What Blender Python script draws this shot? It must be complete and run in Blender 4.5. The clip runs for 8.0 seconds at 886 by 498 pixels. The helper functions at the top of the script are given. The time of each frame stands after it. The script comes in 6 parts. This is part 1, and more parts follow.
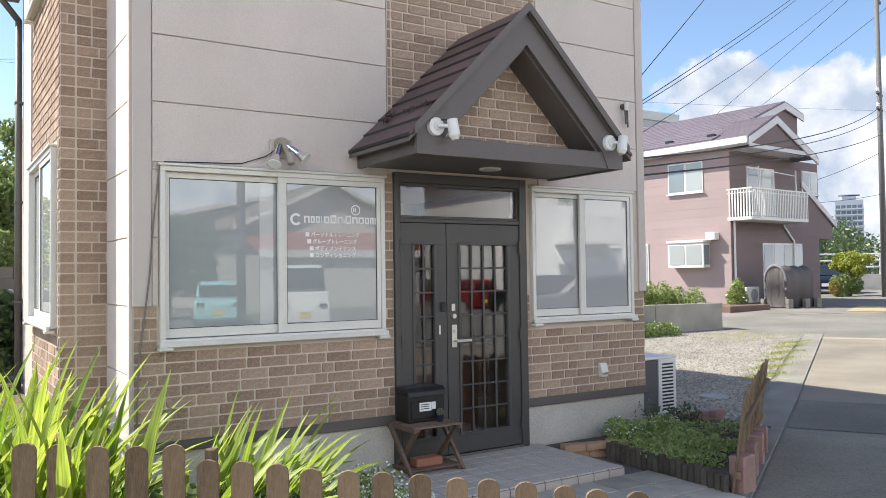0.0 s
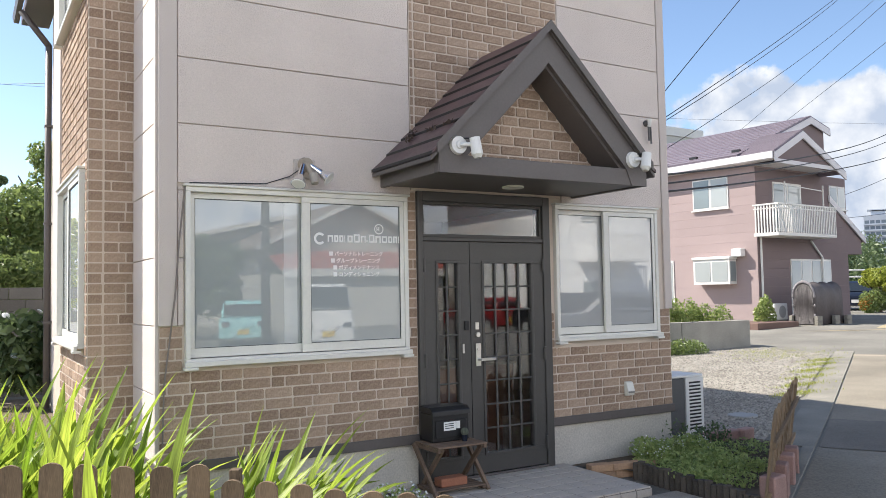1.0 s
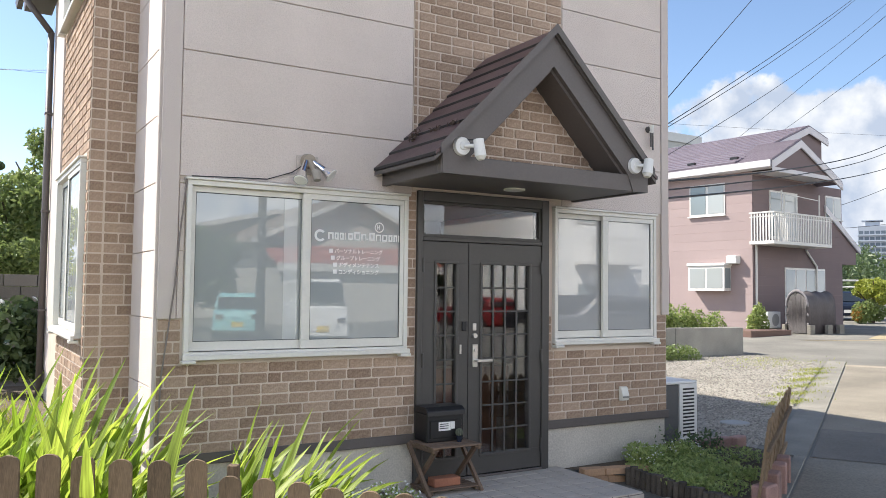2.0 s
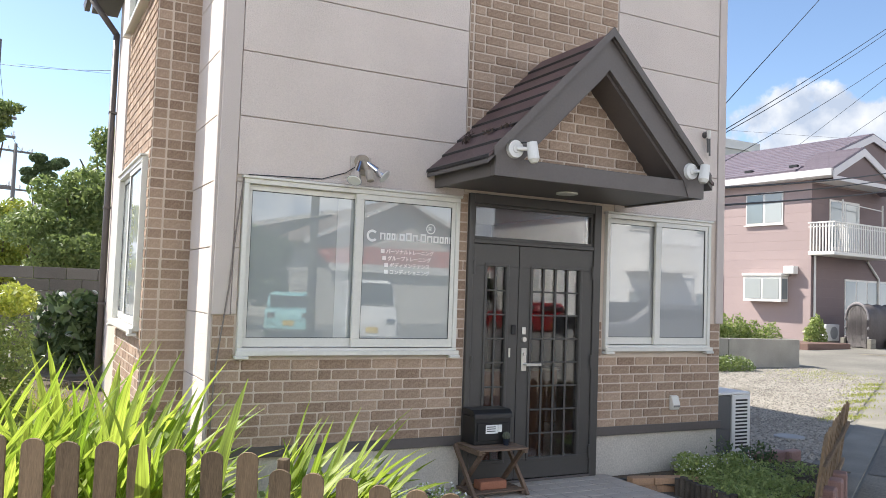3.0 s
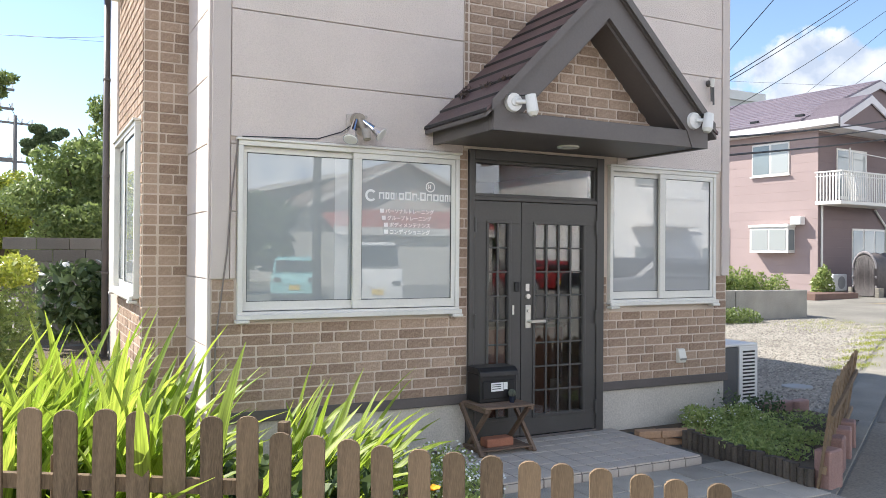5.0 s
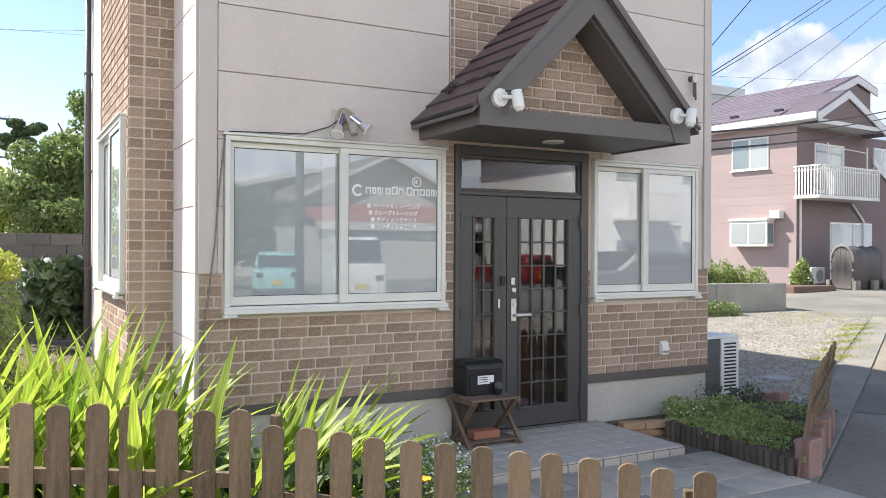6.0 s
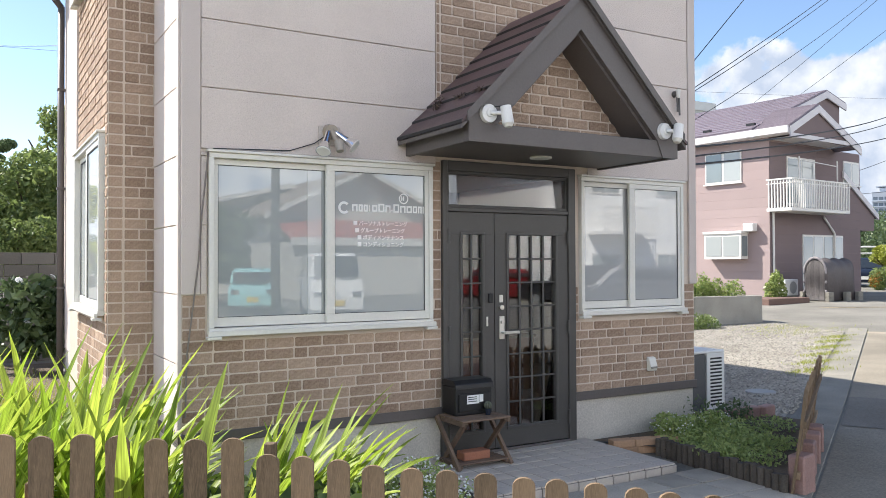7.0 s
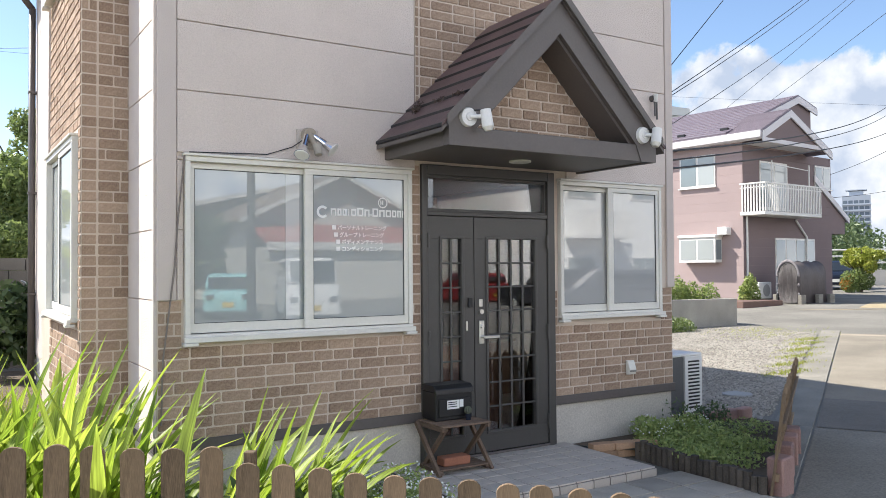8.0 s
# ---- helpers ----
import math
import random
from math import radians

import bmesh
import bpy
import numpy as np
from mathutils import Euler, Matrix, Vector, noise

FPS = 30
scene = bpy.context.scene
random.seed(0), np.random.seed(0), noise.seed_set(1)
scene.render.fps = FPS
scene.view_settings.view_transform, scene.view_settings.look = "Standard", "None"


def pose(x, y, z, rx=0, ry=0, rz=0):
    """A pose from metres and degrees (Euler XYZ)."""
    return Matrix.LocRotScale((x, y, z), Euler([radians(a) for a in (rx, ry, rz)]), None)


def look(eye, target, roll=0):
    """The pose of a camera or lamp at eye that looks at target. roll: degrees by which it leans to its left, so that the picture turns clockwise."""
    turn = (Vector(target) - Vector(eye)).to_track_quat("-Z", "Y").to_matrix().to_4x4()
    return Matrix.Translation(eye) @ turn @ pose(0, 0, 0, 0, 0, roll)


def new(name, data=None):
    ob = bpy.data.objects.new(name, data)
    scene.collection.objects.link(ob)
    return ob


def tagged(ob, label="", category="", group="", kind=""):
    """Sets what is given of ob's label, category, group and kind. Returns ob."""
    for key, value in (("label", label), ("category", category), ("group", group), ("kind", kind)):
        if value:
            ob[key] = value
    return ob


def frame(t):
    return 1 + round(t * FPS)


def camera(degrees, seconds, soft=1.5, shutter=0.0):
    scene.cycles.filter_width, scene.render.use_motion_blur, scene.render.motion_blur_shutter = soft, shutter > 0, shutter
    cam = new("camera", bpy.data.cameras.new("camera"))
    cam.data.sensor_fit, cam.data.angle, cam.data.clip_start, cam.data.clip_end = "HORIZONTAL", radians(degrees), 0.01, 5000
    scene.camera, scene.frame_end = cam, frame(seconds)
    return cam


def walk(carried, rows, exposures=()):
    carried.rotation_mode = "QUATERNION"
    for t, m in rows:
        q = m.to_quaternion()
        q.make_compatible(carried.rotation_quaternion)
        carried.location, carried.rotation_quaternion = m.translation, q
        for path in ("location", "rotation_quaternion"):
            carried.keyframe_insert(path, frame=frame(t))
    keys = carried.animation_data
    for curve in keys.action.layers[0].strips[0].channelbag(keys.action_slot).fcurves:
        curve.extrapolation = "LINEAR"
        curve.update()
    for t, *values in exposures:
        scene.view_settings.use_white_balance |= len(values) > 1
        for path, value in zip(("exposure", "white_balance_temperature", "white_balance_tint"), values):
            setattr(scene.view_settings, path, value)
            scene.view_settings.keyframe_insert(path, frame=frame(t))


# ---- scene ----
cam = camera(57.50, 8.0, soft=0.5)
PATH = [
    (0, (-1.135, -5.549, 1.526), (-0.0583, -3.8648, 1.5888), -0.76),
    (0.5, (-1.146, -5.572, 1.527), (-0.0989, -3.8704, 1.6198), -0.87),
    (1, (-1.130, -5.543, 1.528), (-0.1029, -3.8302, 1.6366), -1.06),
    (2.5, (-1.178, -5.527, 1.551), (-0.1645, -3.8062, 1.6559), 2.13),
    (3, (-1.177, -5.531, 1.535), (-0.2466, -3.7640, 1.6445), 2.01),
    (3.5, (-1.153, -5.528, 1.529), (-0.2394, -3.7516, 1.6194), 1.52),
    (4, (-1.132, -5.483, 1.530), (-0.2226, -3.7024, 1.5714), 0.90),
    (4.5, (-1.096, -5.467, 1.521), (-0.1849, -3.6868, 1.5433), 0.52),
    (6, (-1.155, -5.494, 1.516), (-0.1944, -3.7402, 1.5156), 0.25),
    (6.5, (-1.185, -5.411, 1.541), (-0.1941, -3.6736, 1.5600), -0.09),
    (7, (-1.200, -5.365, 1.539), (-0.1838, -3.6431, 1.5746), -0.22),
    (7.5, (-1.193, -5.338, 1.540), (-0.1462, -3.6342, 1.5740), -0.28),
    (8, (-1.204, -5.323, 1.540), (-0.1374, -3.6318, 1.5858), -0.42),
]
walk(cam, [(t, look(eye, target, roll)) for t, eye, target, roll in PATH], ((0.0, 2.08, 6480, 10), (1.0, 2.06, 6520, 10), (3.0, 2.10, 6500, 10), (4.5, 2.23, 6430, 10), (6.0, 2.21, 6450, 10), (8.0, 2.10, 6450, 10)))

# ---- light ----
SUN = Vector((-0.65 * math.cos(radians(46)), 0.76 * math.cos(radians(46)), math.sin(radians(46))))
world = bpy.data.worlds.new("sky")
scene.world = world
world.use_nodes = True
wn = world.node_tree.nodes
sky = wn.new("ShaderNodeTexSky")
sky.sky_type = "NISHITA"
sky.sun_disc = False
sky.sun_elevation = radians(46)
sky.sun_rotation = math.atan2(SUN.x, SUN.y)
sky.air_density, sky.dust_density, sky.ozone_density = 0.85, 0.35, 1.7
wn["Background"].inputs["Strength"].default_value = 0.053
world.node_tree.links.new(sky.outputs[0], wn["Background"].inputs["Color"])
sun = new("sun", bpy.data.lights.new("sun", "SUN"))
sun.data.energy, sun.data.angle, sun.data.color = 2.2, radians(0.5), (1.0, 0.95, 0.87)
sun.matrix_world = look(SUN * 60, (0, 0, 0))


# ---- materials ----
def shader(name):
    m = bpy.data.materials.new(name)
    m.use_nodes = True
    t = m.node_tree
    return m, t, t.nodes["Principled BSDF"]


def mat(name, col, rough=0.6, metal=0.0, var=0.15, scale=3.0, fine=90.0, bump=0.15, rnd=0.0, island=0.0, spec=0.4, tint=None, stretch=None):
    """Base colour with stains and grain; rnd varies by object, island by loose piece."""
    m, t, b = shader(name)
    N, L = t.nodes.new, t.links.new
    co = N("ShaderNodeTexCoord").outputs["Object"]
    if stretch:
        mp = N("ShaderNodeMapping")
        mp.inputs["Scale"].default_value = stretch
        L(co, mp.inputs["Vector"])
        co = mp.outputs[0]
    big, small = N("ShaderNodeTexNoise"), N("ShaderNodeTexNoise")
    big.inputs["Scale"].default_value, big.inputs["Detail"].default_value = scale, 5
    small.inputs["Scale"].default_value, small.inputs["Detail"].default_value = fine, 3
    L(co, big.inputs["Vector"]), L(co, small.inputs["Vector"])
    ad = N("ShaderNodeMath")
    ad.operation = "ADD"
    L(big.outputs["Fac"], ad.inputs[0]), L(small.outputs["Fac"], ad.inputs[1])
    last = ad.outputs[0]
    if rnd or island:
        s = N("ShaderNodeObjectInfo").outputs["Random"] if rnd else N("ShaderNodeNewGeometry").outputs["Random Per Island"]
        ma = N("ShaderNodeMath")
        ma.operation = "MULTIPLY_ADD"
        ma.inputs[1].default_value = (rnd or island) * 2
        L(s, ma.inputs[0]), L(last, ma.inputs[2])
        sb = N("ShaderNodeMath")
        sb.operation = "SUBTRACT"
        sb.inputs[1].default_value = rnd or island
        L(ma.outputs[0], sb.inputs[0])
        last = sb.outputs[0]
    mr = N("ShaderNodeMapRange")
    mr.inputs["From Min"].default_value, mr.inputs["From Max"].default_value = 0.55, 1.45
    L(last, mr.inputs["Value"])
    mx = N("ShaderNodeMix")
    mx.data_type = "RGBA"
    hi = tint or tuple(min(1, c * (1 + var)) for c in col)
    lo = tuple(c * (1 - var) for c in col)
    mx.inputs[6].default_value, mx.inputs[7].default_value = (*lo, 1), (*hi, 1)
    L(mr.outputs[0], mx.inputs[0])
    L(mx.outputs[2], b.inputs["Base Color"])
    b.inputs["Roughness"].default_value, b.inputs["Metallic"].default_value = rough, metal
    b.inputs["Specular IOR Level"].default_value = spec
    if bump:
        bp = N("ShaderNodeBump")
        bp.inputs["Strength"].default_value, bp.inputs["Distance"].default_value = bump, 0.01
        L(small.outputs["Fac"], bp.inputs["Height"]), L(bp.outputs[0], b.inputs["Normal"])
    return m


def leaf_mat(name, col, col2, through_light=0.5, rough=0.45, ribs=False):
    """Leaves that let light through; colours vary by piece, ribs run along long blades."""
    m, t, b = shader(name)
    N, L = t.nodes.new, t.links.new
    geo, info = N("ShaderNodeNewGeometry"), N("ShaderNodeObjectInfo")
    ad, fr = N("ShaderNodeMath"), N("ShaderNodeMath")
    fr.operation = "FRACT"
    L(geo.outputs["Random Per Island"], ad.inputs[0]), L(info.outputs["Random"], ad.inputs[1]), L(ad.outputs[0], fr.inputs[0])
    mx = N("ShaderNodeMix")
    mx.data_type = "RGBA"
    mx.inputs[6].default_value, mx.inputs[7].default_value = (*col, 1), (*col2, 1)
    L(fr.outputs[0], mx.inputs[0])
    colour = mx.outputs[2]
    if ribs:
        mp, no, mr, mu = N("ShaderNodeMapping"), N("ShaderNodeTexNoise"), N("ShaderNodeMapRange"), N("ShaderNodeMix")
        mp.inputs["Scale"].default_value = (25, 190, 1.6)
        no.inputs["Scale"].default_value, no.inputs["Detail"].default_value = 1.0, 3
        mr.inputs["From Min"].default_value, mr.inputs["From Max"].default_value = 0.3, 0.7
        mr.inputs["To Min"].default_value, mr.inputs["To Max"].default_value = 0.5, 1.35
        L(N("ShaderNodeTexCoord").outputs["Object"], mp.inputs["Vector"])
        L(mp.outputs[0], no.inputs["Vector"])
        L(no.outputs["Fac"], mr.inputs["Value"])
        mu.data_type, mu.blend_type = "RGBA", "MULTIPLY"
        mu.inputs[0].default_value = 1.0
        L(colour, mu.inputs[6])
        L(mr.outputs[0], mu.inputs[7])
        colour = mu.outputs[2]
    L(colour, b.inputs["Base Color"])
    b.inputs["Roughness"].default_value = rough
    tr = N("ShaderNodeBsdfTranslucent")
    L(colour, tr.inputs["Color"])
    ms = N("ShaderNodeMixShader")
    ms.inputs[0].default_value = through_light
    L(b.outputs[0], ms.inputs[1]), L(tr.outputs[0], ms.inputs[2])
    L(ms.outputs[0], t.nodes["Material Output"].inputs["Surface"])
    return m


def glass_mat(name, tint=(1, 1, 1), ior=1.6):
    """Thin clear glass: sees through, with a Fresnel reflection."""
    m, t, b = shader(name)
    N, L = t.nodes.new, t.links.new
    tp, gl, fr, ms = N("ShaderNodeBsdfTransparent"), N("ShaderNodeBsdfGlossy"), N("ShaderNodeFresnel"), N("ShaderNodeMixShader")
    tp.inputs["Color"].default_value = (*tint, 1)
    gl.inputs["Roughness"].default_value = 0.0
    fr.inputs["IOR"].default_value = ior
    L(fr.outputs[0], ms.inputs[0]), L(tp.outputs[0], ms.inputs[1]), L(gl.outputs[0], ms.inputs[2])
    L(ms.outputs[0], t.nodes["Material Output"].inputs["Surface"])
    return m


def film_mat(name, col, ior=1.9):
    """Glass with a frosted film behind it: pale and matt inside, glossy on its face."""
    m, t, b = shader(name)
    b.inputs["Base Color"].default_value = (*col, 1)
    b.inputs["Roughness"].default_value = 0.6
    b.inputs["Specular IOR Level"].default_value = 0.1
    b.inputs["Coat Weight"].default_value = 1.0
    b.inputs["Coat Roughness"].default_value = 0.0
    b.inputs["Coat IOR"].default_value = ior
    return m


SIDING = mat("beige_siding", (0.655, 0.575, 0.52), 0.85, var=0.12, scale=1.3, fine=110, bump=0.6, rnd=0.10)
TRIM = mat("beige_trim", (0.57, 0.50, 0.455), 0.8, var=0.06, scale=2, fine=160, bump=0.25)
MORTAR = mat("mortar", (0.62, 0.53, 0.445), 0.9, var=0.12, scale=6, fine=150, bump=0.3)
BRICK = mat("brick_siding", (0.378, 0.258, 0.184), 0.88, var=0.36, scale=15, fine=75, bump=0.6, rnd=0.27, tint=(0.50, 0.372, 0.278), spec=0.2)
DARK = mat("dark_brown_paint", (0.118, 0.103, 0.096), 0.45, var=0.12, scale=3, fine=60, bump=0.05)
ROOFM = mat("maroon_metal_shingle", (0.125, 0.078, 0.078), 0.5, var=0.3, scale=5, fine=70, bump=0.15, rnd=0.25)
ALU = mat("pale_aluminium", (0.70, 0.68, 0.62), 0.4, 0.0, var=0.06, scale=2, fine=50, bump=0.02)
CONC = mat("foundation_concrete", (0.55, 0.51, 0.45), 0.9, var=0.3, scale=1.6, fine=70, bump=0.25)
KERBM = mat("grey_kerb", (0.235, 0.217, 0.18), 0.9, var=0.4, scale=1.6, fine=60, bump=0.4, rnd=0.12)
DOORM = mat("charcoal_door", (0.075, 0.070, 0.065), 0.42, var=0.1, scale=3, fine=60, bump=0.03)
STEEL = mat("brushed_steel", (0.68, 0.67, 0.64), 0.3, 0.9, var=0.05, bump=0.02)
CHROME = mat("chrome", (0.8, 0.8, 0.82), 0.12, 1.0, var=0.03, bump=0)
WHITE = mat("white_plastic", (0.74, 0.73, 0.70), 0.4, var=0.05, bump=0.03)
BLACK = mat("black_plastic", (0.018, 0.018, 0.019), 0.4, var=0.15, bump=0.05)
WOOD = mat("weathered_brown_fence", (0.20, 0.138, 0.08), 0.8, var=0.5, scale=6, fine=60, bump=0.4, rnd=0.3, stretch=(6, 6, 0.6), tint=(0.30, 0.205, 0.12))
STOOLW = mat("grey_brown_wood", (0.17, 0.115, 0.08), 0.75, var=0.3, scale=5, fine=70, bump=0.3, rnd=0.3)
ASPHALT = mat("asphalt", (0.195, 0.182, 0.155), 0.92, var=0.45, scale=0.6, fine=70, bump=0.6)
ROADM = mat("worn_asphalt", (0.235, 0.205, 0.158), 0.92, var=0.45, scale=0.9, fine=55, bump=0.7)
GRAVEL = mat("gravel_bed", (0.28, 0.255, 0.215), 0.95, var=0.7, scale=1.2, fine=45, bump=1.0)
PEBBLE = mat("pebbles", (0.29, 0.265, 0.225), 0.9, var=0.42, scale=3, fine=60, bump=0.3, island=0.55)
SOIL = mat("garden_soil", (0.125, 0.095, 0.065), 0.95, var=0.4, scale=5, fine=60, bump=0.8)
TILE = mat("porch_tile", (0.54, 0.475, 0.41), 0.8, var=0.15, scale=5, fine=90, bump=0.2, rnd=0.1, spec=0.2)
SLAB = mat("grey_paving_slab", (0.42, 0.375, 0.31), 0.9, var=0.4, scale=3, fine=110, bump=0.3, rnd=0.25)
FILM = film_mat("frosted_film_glass", (0.35, 0.375, 0.37), 2.15)
FILM2 = film_mat("pale_curtain_glass", (0.40, 0.405, 0.40), 2.7)
GLASS = glass_mat("clear_glass")
# darker copy of the pink siding: the front's shade put into its colour
PINK_SHADE = mat("shaded_pink_siding", (0.185, 0.140, 0.138), 0.85, var=0.08, scale=0.6, fine=40, bump=0.15, rnd=0.15)
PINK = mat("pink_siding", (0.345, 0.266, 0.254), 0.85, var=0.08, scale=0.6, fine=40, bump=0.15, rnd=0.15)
PROOF = mat("purple_grey_roof", (0.17, 0.14, 0.165), 0.5, var=0.15, scale=0.6, fine=25, bump=0.15, rnd=0.25)
LEAF_SWORD = leaf_mat("sword_leaf", (0.19, 0.30, 0.025), (0.47, 0.56, 0.085), 0.55, 0.5, ribs=True)
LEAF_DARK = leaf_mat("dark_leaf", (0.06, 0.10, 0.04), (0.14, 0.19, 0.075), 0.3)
LEAF_MID = leaf_mat("garden_leaf", (0.13, 0.19, 0.06), (0.28, 0.34, 0.11), 0.45)
LEAF_LIME = leaf_mat("lime_leaf", (0.22, 0.28, 0.04), (0.42, 0.43, 0.07), 0.4)
LEAF_HERB = leaf_mat("herb_leaf", (0.25, 0.34, 0.10), (0.52, 0.59, 0.22), 0.4)
PETAL = mat("white_petal", (0.8, 0.8, 0.76), 0.7, var=0.05, bump=0)
BARK = mat("bark", (0.10, 0.075, 0.055), 0.9, var=0.3, scale=6, fine=60, bump=0.6)


# ---- building helpers ----
def mesh_of(name, bm, material):
    me = bpy.data.meshes.new(name)
    bm.to_mesh(me)
    bm.free()
    me.materials.append(material)
    return me


def part(name, bm, material, parent=None, label="", smooth=False):
    me = bm if isinstance(bm, bpy.types.Mesh) else mesh_of(name, bm, material)
    ob = new(name, me)
    ob.parent = parent
    if label:
        ob["label"] = label
    if smooth:
        for p in me.polygons:
            p.use_smooth = True
    return ob


def thing(name, label, category, at=(0, 0, 0), rz=0.0, group="", kind=""):
    e = new(name)
    e.empty_display_size = 0.1
    e.matrix_basis = pose(*at, 0, 0, rz)
    return tagged(e, label, category, group, kind)


def box(bm, x0, x1, y0, y1, z0, z1, bevel=0.0):
    m = Matrix.Translation(((x0 + x1) / 2, (y0 + y1) / 2, (z0 + z1) / 2)) @ Matrix.Diagonal((abs(x1 - x0), abs(y1 - y0), abs(z1 - z0), 1))
    r = bmesh.ops.create_cube(bm, size=1.0, matrix=m)
    if bevel:
        es = list({e for v in r["verts"] for e in v.link_edges})
        bmesh.ops.bevel(bm, geom=es, offset=bevel, segments=1, affect="EDGES", profile=0.5)
    return bm


def boxes(*rows, bevel=0.0):
    bm = bmesh.new()
    for r in rows:
        box(bm, *r, bevel=bevel)
    return bm


def prism(bm, pts, a, b, axis="y", bevel=0.0):
    """A polygon of two coordinates pulled along the third axis from a to b."""
    def at(p, s):
        return {"y": (p[0], s, p[1]), "x": (s, p[0], p[1]), "z": (p[0], p[1], s)}[axis]
    lo, hi = [bm.verts.new(at(p, a)) for p in pts], [bm.verts.new(at(p, b)) for p in pts]
    n = len(pts)
    fs = [bm.faces.new(lo), bm.faces.new(hi[::-1])]
    for i in range(n):
        fs.append(bm.faces.new((lo[i], hi[i], hi[(i + 1) % n], lo[(i + 1) % n])))
    bmesh.ops.recalc_face_normals(bm, faces=fs)
    if bevel:
        bmesh.ops.bevel(bm, geom=list({e for f in fs for e in f.edges}), offset=bevel, segments=1, affect="EDGES")
    return bm


def rod(bm, p, q, r, r2=None, n=10):
    """A round bar from p to q."""
    p, q = Vector(p), Vector(q)
    d = q - p
    m = Matrix.Translation((p + q) / 2) @ d.to_track_quat("Z", "Y").to_matrix().to_4x4()
    bmesh.ops.create_cone(bm, cap_ends=True, segments=n, radius1=r, radius2=r if r2 is None else r2, depth=d.length, matrix=m)
    return bm


def bar(bm, p, q, w, h):
    """A square bar from p to q, w wide and h high."""
    p, q = Vector(p), Vector(q)
    d = q - p
    m = Matrix.Translation((p + q) / 2) @ d.to_track_quat("Z", "Y").to_matrix().to_4x4() @ Matrix.Diagonal((w, h, d.length, 1))
    bmesh.ops.create_cube(bm, size=1.0, matrix=m)
    return bm


def wire(name, pts, r, material, parent=None):
    """A hanging cable through the points."""
    cu = bpy.data.curves.new(name, "CURVE")
    cu.dimensions, cu.bevel_depth, cu.bevel_resolution = "3D", r, 1
    sp = cu.splines.new("POLY")
    sp.points.add(len(pts) - 1)
    for k, p in enumerate(pts):
        sp.points[k].co = (*p, 1)
    cu.materials.append(material)
    ob = new(name, cu)
    ob.parent = parent
    return ob


def sag(p, q, drop, n=14):
    p, q = Vector(p), Vector(q)
    return [p.lerp(q, k / n) - Vector((0, 0, drop * 4 * (k / n) * (1 - k / n))) for k in range(n + 1)]


def leaves(name, rng, blobs, count, size, material, parent=None, flat=0.5):
    """Many small bent leaves scattered in the shells of blobs (centre, radii)."""
    w = np.array([b[1][0] * b[1][1] + b[1][0] * b[1][2] for b in blobs])
    pick = rng.choice(len(blobs), count, p=w / w.sum())
    c = np.array([b[0] for b in blobs])[pick]
    r = np.array([b[1] for b in blobs])[pick]
    d = rng.normal(size=(count, 3))
    d /= np.linalg.norm(d, axis=1)[:, None]
    pos = c + d * r * (0.55 + 0.5 * rng.random((count, 1)) ** 0.6)
    a = rng.normal(size=(count, 3))
    a /= np.linalg.norm(a, axis=1)[:, None]
    nrm = d * flat + rng.normal(size=(count, 3)) * 0.6
    b = np.cross(a, nrm)
    b /= np.linalg.norm(b, axis=1)[:, None] + 1e-9
    a = np.cross(b, nrm)
    a /= np.linalg.norm(a, axis=1)[:, None] + 1e-9
    s = size * (0.6 + 0.8 * rng.random((count, 1)))
    v = np.stack([pos - a * s, pos + b * s * 0.45, pos + a * s, pos - b * s * 0.45], 1).reshape(-1, 3)
    f = np.arange(count * 4).reshape(-1, 4)
    me = bpy.data.meshes.new(name)
    me.from_pydata(v.tolist(), [], f.tolist())
    me.materials.append(material)
    ob = new(name, me)
    ob.parent = parent
    return ob


RNG = np.random.default_rng(7)
rnd = random.Random(5)


def rise(x):
    """Height of the ground: it climbs gently towards the far side street."""
    return -0.05 + 0.30 * min(max((x - 8) / 15, 0), 1)


# ---- ground ----
def sheet(name, pts, lift, material, label, category, cuts=12):
    """A flat piece of ground that follows the slope, laid a little above the ground sheet."""
    bm = bmesh.new()
    bm.faces.new([bm.verts.new((x, y, 0)) for x, y in pts])
    for k in range(cuts):
        x = 8 + 15 * k / (cuts - 1)
        bmesh.ops.bisect_plane(bm, geom=bm.verts[:] + bm.edges[:] + bm.faces[:], plane_co=(x, 0, 0), plane_no=(1, 0, 0))
    bmesh.ops.recalc_face_normals(bm, faces=bm.faces)
    for v in bm.verts:
        v.co.z = rise(v.co.x) + lift
    if sum(f.normal.z for f in bm.faces) < 0:
        bmesh.ops.reverse_faces(bm, faces=bm.faces)
    ob = part(name, bm, material)
    return tagged(ob, label, category, kind="structure")


sheet("ground", [(-2500, -2500), (2500, -2500), (2500, 2500), (-2500, 2500)], 0.0, ASPHALT, "worn grey asphalt ground between the houses", "ground")
KERB_A, KERB_B = Vector((3.9, -1.83)), Vector((14.46, 4.34))
ALONG = (KERB_B - KERB_A).normalized()
ACROSS = Vector((-ALONG.y, ALONG.x))


def by_kerb(s, d):
    """A ground place s metres along the road's edge and d metres off it, away from the road."""
    p = KERB_A + ALONG * s + ACROSS * d
    return (p.x, p.y)


